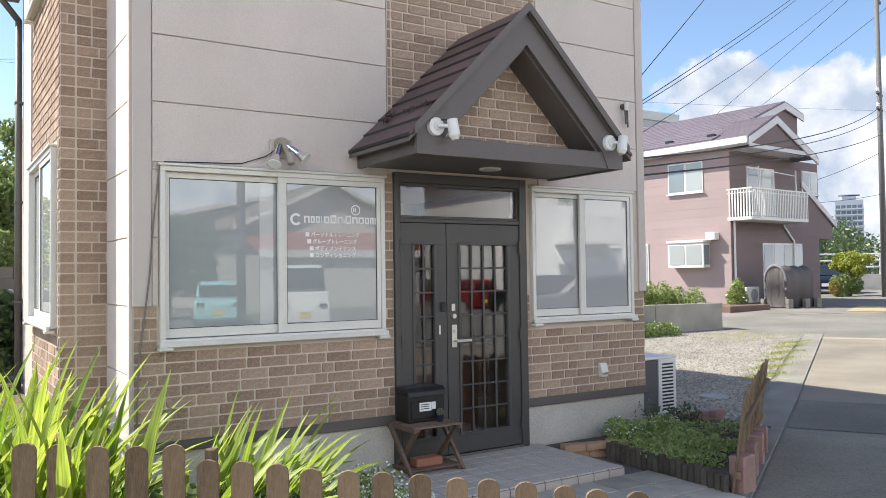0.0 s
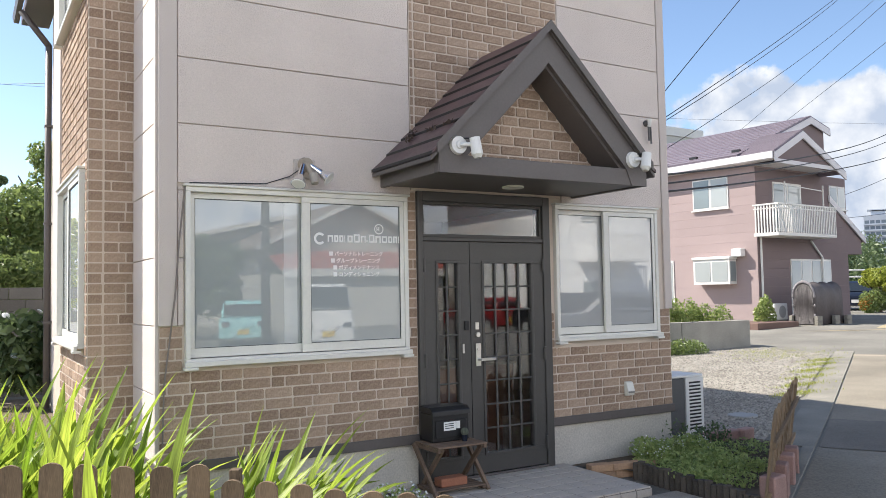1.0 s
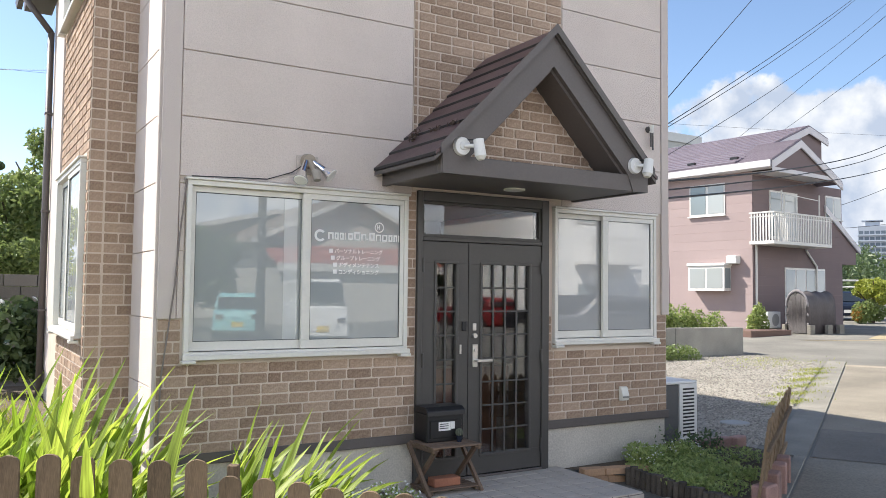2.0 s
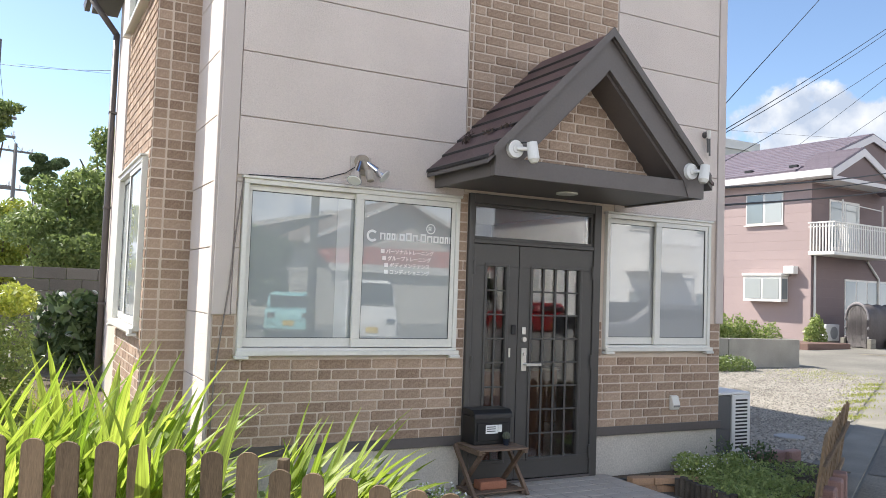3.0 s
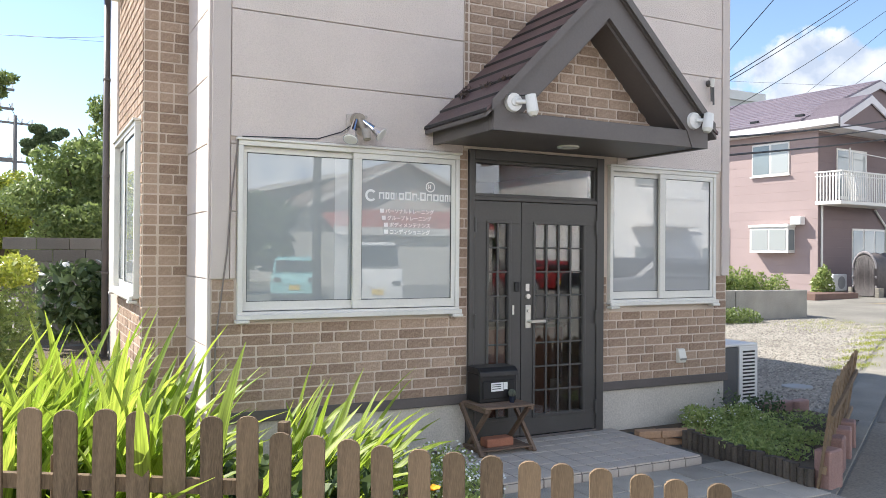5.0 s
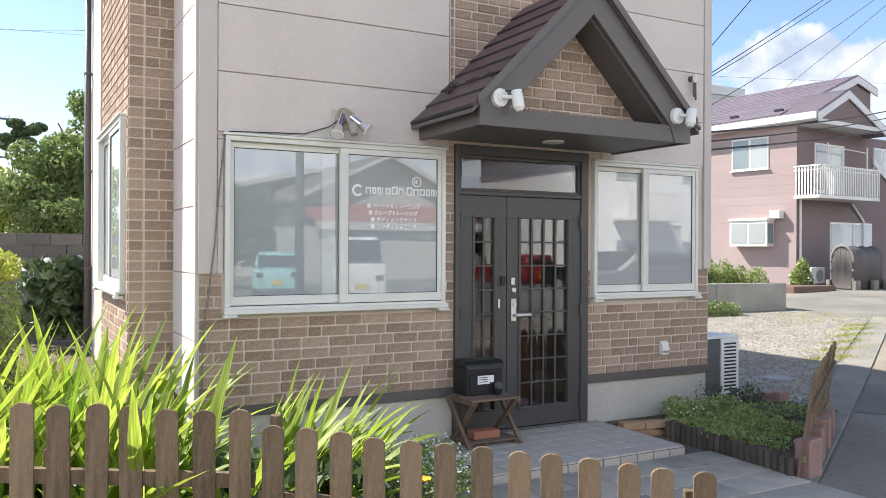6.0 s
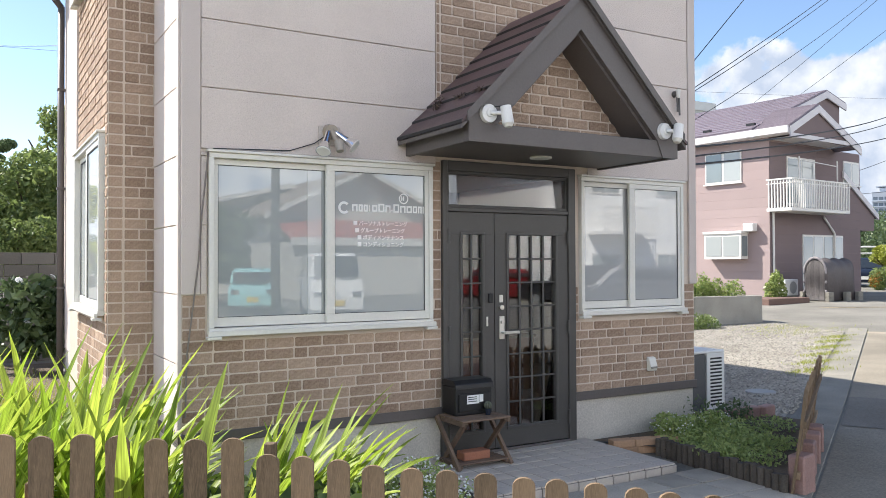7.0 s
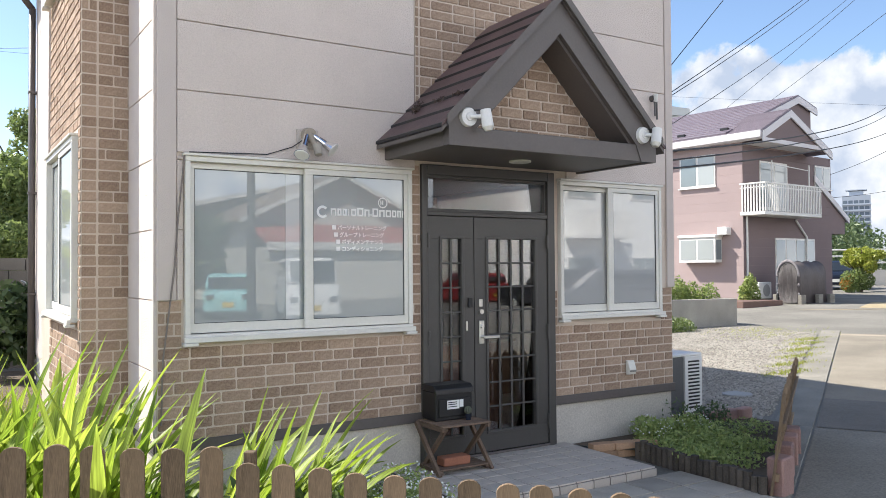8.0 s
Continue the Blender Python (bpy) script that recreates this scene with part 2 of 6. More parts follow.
sheet("road", [by_kerb(-30, -6.5), by_kerb(12.8, -6.5), by_kerb(12.8, 0), by_kerb(-30, 0)], 0.004, ROADM, "worn grey asphalt lane beside the house", "road")
sheet("road_patch", [by_kerb(2.56, -6.4), by_kerb(4.46, -6.4), by_kerb(4.43, -0.012), by_kerb(2.53, -0.012)], 0.009, mat("newer_asphalt", (0.165, 0.145, 0.118), 0.92, var=0.4, scale=1.1, fine=60, bump=0.7), "darker asphalt patch across the lane", "road patch")
sheet("gravel_lot", [(4.76, 0.02), by_kerb(0.9, 0.52), by_kerb(12.6, 0.42), (15.15, 7.36), (9.0, 8.7), (4.76, 8.7)], 0.012, GRAVEL, "pale grey gravel parking lot with weeds", "gravel")
sheet("garden_bed", [(-6, 9), (-6, -0.2), (-1.9, -1.45), (-0.2, -2.15), (1.5, -3.3), (1.75, -2.6), (1.5, -0.9), (1.5, 0), (0, 0), (0, 9)], 0.02, SOIL, "dark soil of the garden bed", "soil")
kerb = thing("kerb", "pale concrete gutter kerb along the lane", "kerb", kind="structure")
for k in range(17):
    s0, s1 = -2.0 + 0.9 * k, -2.0 + 0.9 * k + 0.897
    wide = 0.13 if s1 < 2.5 else 0.38
    z = rise(by_kerb(s0, 0)[0])
    p = prism(bmesh.new(), [by_kerb(s0, 0.02), by_kerb(s1, 0.02), by_kerb(s1, wide), by_kerb(s0, wide)], z - 0.1, z + 0.016, "z", bevel=0.003)
    for v in p.verts:
        v.co.z += rise(v.co.x) - z
    part("kerb_stone", p, KERBM, kerb)

# ---- the house: walls ----
FT = 0.12
PITCH = 0.4555
Z_BRICK = 1.34
W1, W2, DR = (0.165, 1.855, 1.078, 2.277), (3.313, 4.54, 1.10, 2.275), (1.948, 3.255, 0.040, 2.335)
XE = 4.71


def wall_with_holes(bm, x0, x1, z0, z1, y0, y1, holes):
    xs = sorted({x0, x1, *[h[0] for h in holes], *[h[1] for h in holes]})
    for a, b in zip(xs, xs[1:]):
        hs = sorted([h for h in holes if h[0] < (a + b) / 2 < h[1]], key=lambda h: h[2])
        z = z0
        for h in hs:
            if h[2] > z:
                box(bm, a, b, y0, y1, z, h[2])
            z = h[3]
        if z1 > z:
            box(bm, a, b, y0, y1, z, z1)
    bmesh.ops.remove_doubles(bm, verts=bm.verts, dist=0.0005)
    return bm


EAVE = 5.75
wall_front = tagged(part("wall_front", wall_with_holes(bmesh.new(), 0.0, XE, 0.366, 6.4, 0.0, FT, [W1, W2, DR]), MORTAR),
                    "house front wall with brick siding and beige panels", "wall", kind="structure")
wall_west = tagged(part("wall_west", boxes((0.0, FT, FT, 7.3, 0.366, EAVE)), TRIM), "beige panelled side wall of the house", "wall", kind="structure")
wall_east = tagged(part("wall_east", boxes((XE - FT, XE, FT, 7.3, 0.366, EAVE)), TRIM), "beige panelled side wall of the house", "wall", kind="structure")
wall_back = tagged(part("wall_back", boxes((0.12, XE - FT, 7.18, 7.3, 0.366, EAVE)), TRIM), "plain back wall of the house", "wall", kind="structure")
tagged(part("floor", boxes((0.12, XE - FT, 0.12, 7.18, -0.1, 0.045)), STOOLW), "brown wooden room floor behind the door", "floor", kind="structure")
# unseen ceiling and inner wall: the room's lack of light is in their colours
tagged(part("ceiling", boxes((0.12, XE - FT, 0.12, 7.18, 2.5, 2.6)), mat("darkened_ceiling", (0.09, 0.085, 0.08), 0.9)), "room ceiling darkened in its colour for the unlit room", "ceiling", kind="structure")
tagged(part("wall_partition", boxes((0.12, XE - FT, 4.0, 4.1, 0.045, 2.5)), mat("darkened_room_wall", (0.13, 0.12, 0.11), 0.9)), "inner wall darkened in its colour for the unlit room", "wall", kind="structure")
foundation = tagged(part("foundation", boxes((0.012, 1.944, 0.012, 7.29, -0.2, 0.364), (3.26, XE - 0.012, 0.012, 7.29, -0.2, 0.364), (1.944, 3.26, 0.2, 7.29, -0.2, -0.02)), CONC),
                    "pale grey concrete house foundation", "foundation", kind="structure")
for a, b in ((-0.012, 1.946), (3.257, XE + 0.012)):
    tagged(part("trim", boxes((a, b, -0.022, 0.0, 0.366, 0.44), bevel=0.004), DARK), "dark brown sill band above the foundation", "trim", kind="structure")
tagged(part("trim", boxes((-0.022, 0.0, 0.0, 0.825, 0.366, 0.44), bevel=0.004), DARK), "dark brown sill band above the foundation", "trim", kind="structure")

# house roof: gable along the depth of the house
roof = thing("house_roof", "dark brown gabled house roof with eaves gutters", "roof", kind="structure")
for s in (-1, 1):
    bm = bmesh.new()
    prism(bm, [(XE / 2, EAVE + 1.18), (XE / 2 + s * 2.73, EAVE + 0.06), (XE / 2 + s * 2.73, EAVE - 0.06), (XE / 2, EAVE + 1.02)], -0.55, 7.95, "y")
    part("roof_slope", bm, ROOFM, roof)
    bm = bmesh.new()
    prism(bm, [(XE / 2 + s * 2.73, EAVE - 0.07), (XE / 2 + s * XE / 2, EAVE - 0.07), (XE / 2 + s * XE / 2, EAVE - 0.09), (XE / 2 + s * 2.73, EAVE - 0.09)], -0.5, 7.9, "y")
    part("soffit", bm, DARK, roof)
    bm = bmesh.new()
    prism(bm, [(XE / 2 + s * 2.85, EAVE + 0.03), (XE / 2 + s * 2.85, EAVE + 0.03), (XE / 2 + s * 2.83, EAVE - 0.06), (XE / 2 + s * 2.76, EAVE - 0.06)], -0.55, 7.95, "y")
    part("gutter", bm, DARK, roof)

# bay on the side wall
BX, BY0, BY1 = -0.332, 0.83, 3.2
SW = (0.957, 2.51, 1.165, 2.505)
SW2 = (0.957, 2.51, 3.86, 4.95)
wall_bay_front = tagged(part("wall_bay_front", boxes((BX, 0.0, BY0, BY0 + FT, 0.25, EAVE - 0.1)), MORTAR), "brick-clad front of the side bay", "wall", kind="structure")
bm = wall_with_holes(bmesh.new(), BY0 + FT, BY1, 0.25, EAVE - 0.1, 0.0, FT, [SW, SW2])
wall_bay_side = tagged(part("wall_bay_side", bm, MORTAR), "brick-clad side of the bay with two windows", "wall", kind="structure")
wall_bay_side.matrix_basis = Matrix(((0, 1, 0, BX), (1, 0, 0, 0), (0, 0, 1, 0), (0, 0, 0, 1)))
tagged(part("wall_bay_back", boxes((BX, 0.0, BY1 - FT, BY1, 0.25, EAVE - 0.1)), TRIM), "beige back of the side bay", "wall", kind="structure")
tagged(part("foundation", boxes((BX + 0.01, 0.01, BY0 + 0.01, BY1 - 0.01, -0.2, 0.25)), CONC), "concrete footing under the side bay", "foundation", kind="structure")
tagged(part("room_side", boxes((BX + FT + 0.02, -0.005, BY0 + 0.14, BY1 - 0.14, 0.3, 0.36)), STOOLW), "brown floor inside the bay", "floor", kind="structure")

# beige siding panels, one by one
siding = thing("siding", "beige textured siding panels with dark joints", "siding", kind="structure")


def panel(x0, x1, z0, z1, y=-0.016, parent=siding, side=False):
    g = 0.003
    if side:
        bm = boxes((y, 0.0, x0 + g, x1 - g, z0 + g, z1 - g), bevel=0.003)
    else:
        bm = boxes((x0 + g, x1 - g, y, 0.0, z0 + g, z1 - g), bevel=0.003)
    return part("siding_panel", bm, SIDING, parent)


for k in range(10):
    z0, z1 = Z_BRICK + PITCH * k, Z_BRICK + PITCH * (k + 1)
    if k < 2:
        panel(0.117, W1[0] - 0.004, z0, z1)
    elif k == 2:
        panel(0.117, 1.898, W1[3] + 0.022, z1)
        panel(0.117, W1[0] - 0.004, z0, W1[3])
        panel(3.405, 4.632, W2[3] + 0.022, z1)
    else:
        panel(0.117, 1.898, z0, z1)
        panel(3.405, 4.632, z0, z1)
    panel(0.0, 0.825, z0, z1, side=True)
for k in range(2):
    panel(0.0, 0.825, Z_BRICK - PITCH * (k + 1), Z_BRICK - PITCH * k, side=True)
for a, b in ((-0.006, 0.115), (4.635, XE + 0.018)):
    tagged(part("corner_trim", boxes((a, b, -0.024, 0.0, Z_BRICK, 6.0), bevel=0.004), TRIM), "beige corner trim of the house front", "trim", kind="structure")
tagged(part("corner_trim", boxes((-0.024, -0.0005, 0.0, 0.055, 0.474, 6.0), bevel=0.004), TRIM), "beige corner trim of the side wall", "trim", kind="structure")
tagged(part("corner_trim", boxes((BX - 0.02, BX, 2.565, 3.2, 1.14, EAVE - 0.1), bevel=0.004), TRIM), "beige trim at the end of the bay", "trim", kind="structure")


# ---- windows ----
def sliding_window(name, w, h, label, glass, split=0.5, at=None, ears=True, depth=0.10, curtain=False):
    """A two-sash sliding window; local x across, -y outwards, origin at its lower corner."""
    t = thing(name, label, "window", kind="structure")
    part("window_frame", boxes((0, w, -0.045, depth - 0.045, h - 0.035, h), (0, 0.035, -0.045, depth - 0.045, 0.04, h - 0.035),
                               (w - 0.035, w, -0.045, depth - 0.045, 0.04, h - 0.035), (0, w, -0.05, depth - 0.045, 0, 0.04), bevel=0.003), ALU, t)
    part("window_head", boxes((-0.012, w + 0.012, -0.062, -0.002, h, h + 0.018), bevel=0.003), ALU, t)
    m = w * split
    for k, (a, b, y) in enumerate(((0.036, m + 0.03, 0.012), (m - 0.03, w - 0.036, -0.022))):
        z0, z1 = 0.045, h - 0.036
        st = 0.064 if k else 0.033
        s = part("sash", boxes((a, b, y - 0.014, y + 0.014, z0, z0 + 0.062), (a, b, y - 0.014, y + 0.014, z1 - 0.04, z1),
                               (a, a + st, y - 0.014, y + 0.014, z0 + 0.062, z1 - 0.04), (b - 0.033, b, y - 0.014, y + 0.014, z0 + 0.062, z1 - 0.04), bevel=0.002), ALU, t)
        part("pane", boxes((a + st - 0.002, b - 0.031, y - 0.003, y + 0.003, z0 + 0.06, z1 - 0.038)), glass, s)
        part("gasket", boxes((a + st - 0.002, b - 0.031, y - 0.0095, y - 0.0065, z0 + 0.060, z0 + 0.066), (a + st - 0.002, b - 0.031, y - 0.0095, y - 0.0065, z1 - 0.044, z1 - 0.038),
                             (a + st - 0.002, a + st + 0.004, y - 0.0095, y - 0.0065, z0 + 0.066, z1 - 0.044), (b - 0.037, b - 0.031, y - 0.0095, y - 0.0065, z0 + 0.066, z1 - 0.044)), BLACK, s)
    part("window_sill", boxes((-0.01, w + 0.01, -0.075, -0.051, -0.012, 0.022), bevel=0.003), ALU, t)
    if ears:
        for a in (-0.015, w - 0.075):
            part("sill_cap", boxes((a, a + 0.09, -0.085, -0.02, -0.034, -0.013), bevel=0.003), ALU, t)
    if at is not None:
        t.matrix_basis = at
    return t


window_1 = sliding_window("window_1", W1[1] - W1[0], W1[3] - W1[2], "two-sash sliding window with frosted grey film and white lettering", FILM, 0.506, pose(W1[0], 0, W1[2]))
window_2 = sliding_window("window_2", W2[1] - W2[0], W2[3] - W2[2], "two-sash sliding window with pale curtain behind the glass", FILM2, 0.48, pose(W2[0], 0, W2[2]))
window_3 = sliding_window("window_3", SW[1] - SW[0], SW[3] - SW[2], "tall sliding window in the brick side bay", FILM, 0.5, pose(BX, SW[1], SW[2], 0, 0, -90))
window_4 = sliding_window("window_4", SW2[1] - SW2[0], SW2[3] - SW2[2], "upper sliding window in the brick side bay", FILM, 0.5, pose(BX, SW2[1], SW2[2], 0, 0, -90))
for w in (W1, W2):
    tagged(part("blackout_liner", boxes((w[0] - 0.02, w[1] + 0.02, FT + 0.03, FT + 0.05, w[2] - 0.02, w[3] + 0.02)), WHITE), "white roller blind closed behind the window", "blind")

STRIP = film_mat("pale_curtain_edge", (0.54, 0.56, 0.55))
tagged(part("curtain_edge", boxes((0.865, 0.965, 0.0065, 0.0085, W1[2] + 0.106, W1[3] - 0.075)), STRIP), "pale edge of a curtain seen through the film", "curtain")

# ---- the front door ----
door = thing("door_1", "charcoal double door with gridded glass and a transom", "door", (0, 0, 0), kind="structure")
x0, x1, z0, z1 = DR
part("door_frame", boxes((x0, x0 + 0.045, -0.035, 0.11, z0, z1), (x1 - 0.075, x1, -0.035, 0.11, z0, z1), (x0 + 0.045, x1 - 0.075, -0.035, 0.11, 2.258, z1),
                         (x0 + 0.045, x1 - 0.075, -0.03, 0.10, 1.942, 1.975), bevel=0.004), DOORM, door)
part("threshold", boxes((x0 + 0.045, x1 - 0.075, -0.03, 0.10, z0 + 0.002, z0 + 0.022), bevel=0.003), STEEL, door)
part("transom_frame", boxes((x0 + 0.046, x1 - 0.076, -0.012, 0.03, 1.976, 1.998), (x0 + 0.046, x1 - 0.076, -0.012, 0.03, 2.233, 2.257),
                            (x0 + 0.046, x0 + 0.066, -0.012, 0.03, 1.998, 2.233), (x1 - 0.096, x1 - 0.076, -0.012, 0.03, 1.998, 2.233), bevel=0.002), DOORM, door)
part("transom_pane", boxes((x0 + 0.065, x1 - 0.095, 0.006, 0.012, 1.996, 2.235)), GLASS, door)


def door_leaf(a, b, ga, gb, cols, rows=8):
    zt, zb, gt, gbm = 1.938, z0 + 0.026, 1.765, 0.228
    leaf = part("door_leaf", boxes((a, b, -0.02, 0.025, gt, zt), (a, b, -0.02, 0.025, zb, gbm), (a, ga, -0.02, 0.025, gbm, gt), (gb, b, -0.02, 0.025, gbm, gt), bevel=0.002), DOORM, door)
    part("glazing_bead", boxes((ga - 0.022, gb + 0.022, -0.031, -0.0205, gt, gt + 0.022), (ga - 0.022, gb + 0.022, -0.031, -0.0205, gbm - 0.022, gbm),
                               (ga - 0.022, ga, -0.031, -0.0205, gbm, gt), (gb, gb + 0.022, -0.031, -0.0205, gbm, gt), bevel=0.003), DOORM, leaf)
    part("pane", boxes((ga - 0.004, gb + 0.004, 0.0, 0.006, gbm - 0.004, gt + 0.004)), GLASS, leaf)
    for k in range(1, cols):
        x = ga + (gb - ga) * k / cols
        part("glazing_bar", boxes((x - 0.009, x + 0.009, -0.012, -0.001, gbm, gt), bevel=0.002), DOORM, leaf)
    for k in range(1, rows):
        z = gbm + (gt - gbm) * k / rows
        part("glazing_bar", boxes((ga, gb, -0.0105, -0.0005, z - 0.007, z + 0.007), bevel=0.002), DOORM, leaf)
    return leaf


leaf_a = door_leaf(x0 + 0.048, 2.428, 2.128, 2.31, 2)
leaf_b = door_leaf(2.434, x1 - 0.078, 2.565, 3.045, 4)
plate = part("handle_plate", boxes((2.472, 2.520, -0.031, -0.0205, 0.93, 1.115), bevel=0.003), STEEL, leaf_b, "steel handle plate")
bm = rod(bmesh.new(), (2.496, -0.03, 0.985), (2.496, -0.075, 0.985), 0.012)
box(bm, 2.488, 2.633, -0.085, -0.068, 0.973, 0.997, bevel=0.004)
part("lever_handle", bm, STEEL, plate, "steel lever handle")
part("lock_cylinder", rod(bmesh.new(), (2.496, -0.03, 1.07), (2.496, -0.045, 1.07), 0.016), STEEL, plate)
part("lock_plate", boxes((2.473, 2.508, -0.028, -0.0205, 1.225, 1.285), bevel=0.003), STEEL, leaf_b, "small steel lock plate")
part("deadbolt", rod(bmesh.new(), (2.491, -0.02, 1.185), (2.491, -0.04, 1.185), 0.02), STEEL, leaf_b, "round steel deadbolt lock")
part("keypad", boxes((2.366, 2.406, -0.04, -0.0205, 1.225, 1.30), bevel=0.004), BLACK, leaf_a, "black keypad box")
part("flush_bolt", boxes((2.348, 2.366, -0.026, -0.0205, 1.04, 1.115), bevel=0.002), STEEL, leaf_a)
for lf, x in ((leaf_a, x0 + 0.05), (leaf_b, x1 - 0.085)):
    for z in (1.75, 1.0, 0.25):
        part("hinge", rod(bmesh.new(), (x, -0.038, z - 0.055), (x, -0.038, z + 0.055), 0.010), DOORM, lf)

# ---- canopy over the door ----
canopy = thing("porch_canopy", "dark brown gabled canopy over the front door", "canopy")
CX, CY, CZ = 2.597, -0.90, 3.508
XL, XR = 1.635, 3.555
ZB, ZF = 2.343, 2.474
RUN = 1.03


def slope(s, a, b, top, under, y0, y1):
    """A board along one roof slope between the distances a and b from the ridge, top and under measured upright."""
    return prism(bmesh.new(), [(CX + s * a, CZ - a - top), (CX + s * b, CZ - b - top), (CX + s * b, CZ - b - under), (CX + s * a, CZ - a - under)], y0, y1, "y")


for s in (-1, 1):
    part("roof_deck", slope(s, 0.0, RUN, 0.03, 0.06, CY - 0.02, 0.0), DARK, canopy)
    n = 8
    for k in range(n):
        a, b = RUN * k / n, RUN * (k + 1) / n
        p = prism(bmesh.new(), [(CX + s * a, CZ - a - 0.014), (CX + s * b, CZ - b + 0.002), (CX + s * b, CZ - b - 0.022), (CX + s * a, CZ - a - 0.029)], CY - 0.03, -0.013, "y")
        course = part("roof_shingle", p, ROOFM, canopy, "maroon metal roof course" if k == 0 else "")
        # black strip at the lower end draws the shadow line of each course
        p = prism(bmesh.new(), [(CX + s * b, CZ - b + 0.004), (CX + s * (b + 0.007), CZ - b - 0.002), (CX + s * (b + 0.007), CZ - b - 0.024), (CX + s * b, CZ - b - 0.016)], CY - 0.0305, -0.013, "y")
        part("drip_edge", p, BLACK, course)
    part("barge_board", prism(bmesh.new(), [(CX, CZ - 0.062), (CX + s * 0.958, CZ - 0.062 - 0.958), (CX + s * 0.958, ZB), (CX + s * 0.80, ZB), (CX + s * 0.745, CZ - 0.29 - 0.745), (CX, CZ - 0.29)], CY, CY + 0.04, "y"), DARK, canopy)
    part("verge_trim", slope(s, 0.0, RUN - 0.035, -0.020, 0.05, CY - 0.045, CY - 0.031), DARK, canopy)
    part("sloped_soffit", slope(s, 0.0, 0.76, 0.287, 0.32, CY + 0.041, -0.02), DARK, canopy)
part("front_beam", boxes((XL, XR, CY + 0.008, CY + 0.06, ZB, ZF), bevel=0.004), DARK, canopy)
part("side_fascia", boxes((XL, XL + 0.04, CY + 0.061, -0.001, ZB, 2.54), bevel=0.003), DARK, canopy)
part("side_fascia", boxes((XR - 0.04, XR, CY + 0.061, -0.001, ZB, 2.54), bevel=0.003), DARK, canopy)
part("flat_soffit", boxes((XL + 0.041, XR - 0.041, CY + 0.061, -0.037, ZB + 0.012, ZB + 0.03)), DARK, canopy)
part("ledge", boxes((XL + 0.3, XR - 0.3, CY + 0.061, -0.55, ZF - 0.04, ZF - 0.02)), DARK, canopy)
part("gable_backing", prism(bmesh.new(), [(CX - 0.73, ZF - 0.03), (CX + 0.73, ZF - 0.03), (CX, CZ - 0.30)], -0.60, -0.56, "y"), MORTAR, canopy)
part("downlight", rod(bmesh.new(), (2.60, -0.41, ZB + 0.011), (2.60, -0.41, ZB - 0.002), 0.085, n=24), ALU, canopy, "round recessed downlight")

# ---- lamps and fittings on the front ----
def sensor_light(at, reach, tilt):
    t = thing("security_light", "white round-based security light fixed to the canopy", "lamp", at, group="canopy security lights")
    part("base", rod(bmesh.new(), (0, 0.0, 0), (0, -0.026, 0), 0.066, 0.060, n=28), WHITE, t)
    part("base_ring", rod(bmesh.new(), (0, -0.026, 0), (0, -0.034, 0), 0.030, 0.024, n=20), WHITE, t)
    a = Vector((reach, -0.085, 0.045))
    part("arm", rod(bmesh.new(), (0, -0.034, 0), (reach, -0.085, 0.0), 0.014), WHITE, t)
    b = a + Vector((tilt, -0.012, -0.115))
    part("head", rod(bmesh.new(), a, b, 0.036, 0.040, n=22), WHITE, t)
    part("lens", rod(bmesh.new(), b, b + (b - a).normalized() * 0.026, 0.038, 0.024, n=22), ALU, t, "clear ribbed lens")
    part("lead", rod(bmesh.new(), (reach * 0.4, -0.03, 0.045), a, 0.005), BLACK, t)
    return t


sensor_light((1.785, CY - 0.001, 2.535), 0.085, 0.012)
sensor_light((3.405, CY - 0.001, 2.545), 0.075, -0.03)

flood = thing("flood_lamp", "twin chrome flood lamp on a weathered board", "lamp", (1.014, -0.016, 2.445))
part("backboard", boxes((-0.08, 0.08, -0.02, 0, -0.065, 0.07), bevel=0.004), mat("bleached_board", (0.52, 0.46, 0.41), 0.85, var=0.2), flood, "bleached square backboard")
bm = rod(bmesh.new(), (0.0, -0.02, 0.03), (0.0, -0.07, 0.03), 0.055, 0.045, n=20)
rod(bm, (0.0, -0.06, 0.03), (0.02, -0.11, -0.06), 0.022, 0.018)
part("mount", bm, mat("aged_beige_plastic", (0.33, 0.28, 0.22), 0.6, var=0.2), flood, "aged beige mount")
part("sensor", rod(bmesh.new(), (0.03, -0.115, -0.05), (0.03, -0.14, -0.12), 0.034, 0.026, n=16), mat("sensor_beige", (0.36, 0.32, 0.27), 0.5), flood)
for s, q in ((-1, (-0.10, -0.15, -0.13)), (1, (0.13, -0.16, -0.08))):
    a = Vector((s * 0.03, -0.07, 0.02))
    q = Vector(q)
    m = a.lerp(q, 0.6)
    arm = part("lamp_arm", rod(bmesh.new(), a, m, 0.018, 0.026, n=14), CHROME, flood)
    bm = rod(bmesh.new(), m, q, 0.027, 0.055, n=20)
    part("reflector", bm, CHROME, flood, "chrome reflector bulb")
    part("bulb_face", rod(bmesh.new(), q, q + (q - m).normalized() * 0.006, 0.05, 0.045, n=20), WHITE, flood)
wire("cable", [(W1[0] + 0.02, -0.066, W1[3] + 0.02), (0.45, -0.03, W1[3] + 0.035), (0.72, -0.03, W1[3] + 0.045), (0.90, -0.03, 2.385), (0.97, -0.08, 2.44)], 0.004, BLACK, None)
tagged(bpy.data.objects["cable"], "thin dark cable along the window head", "cable")
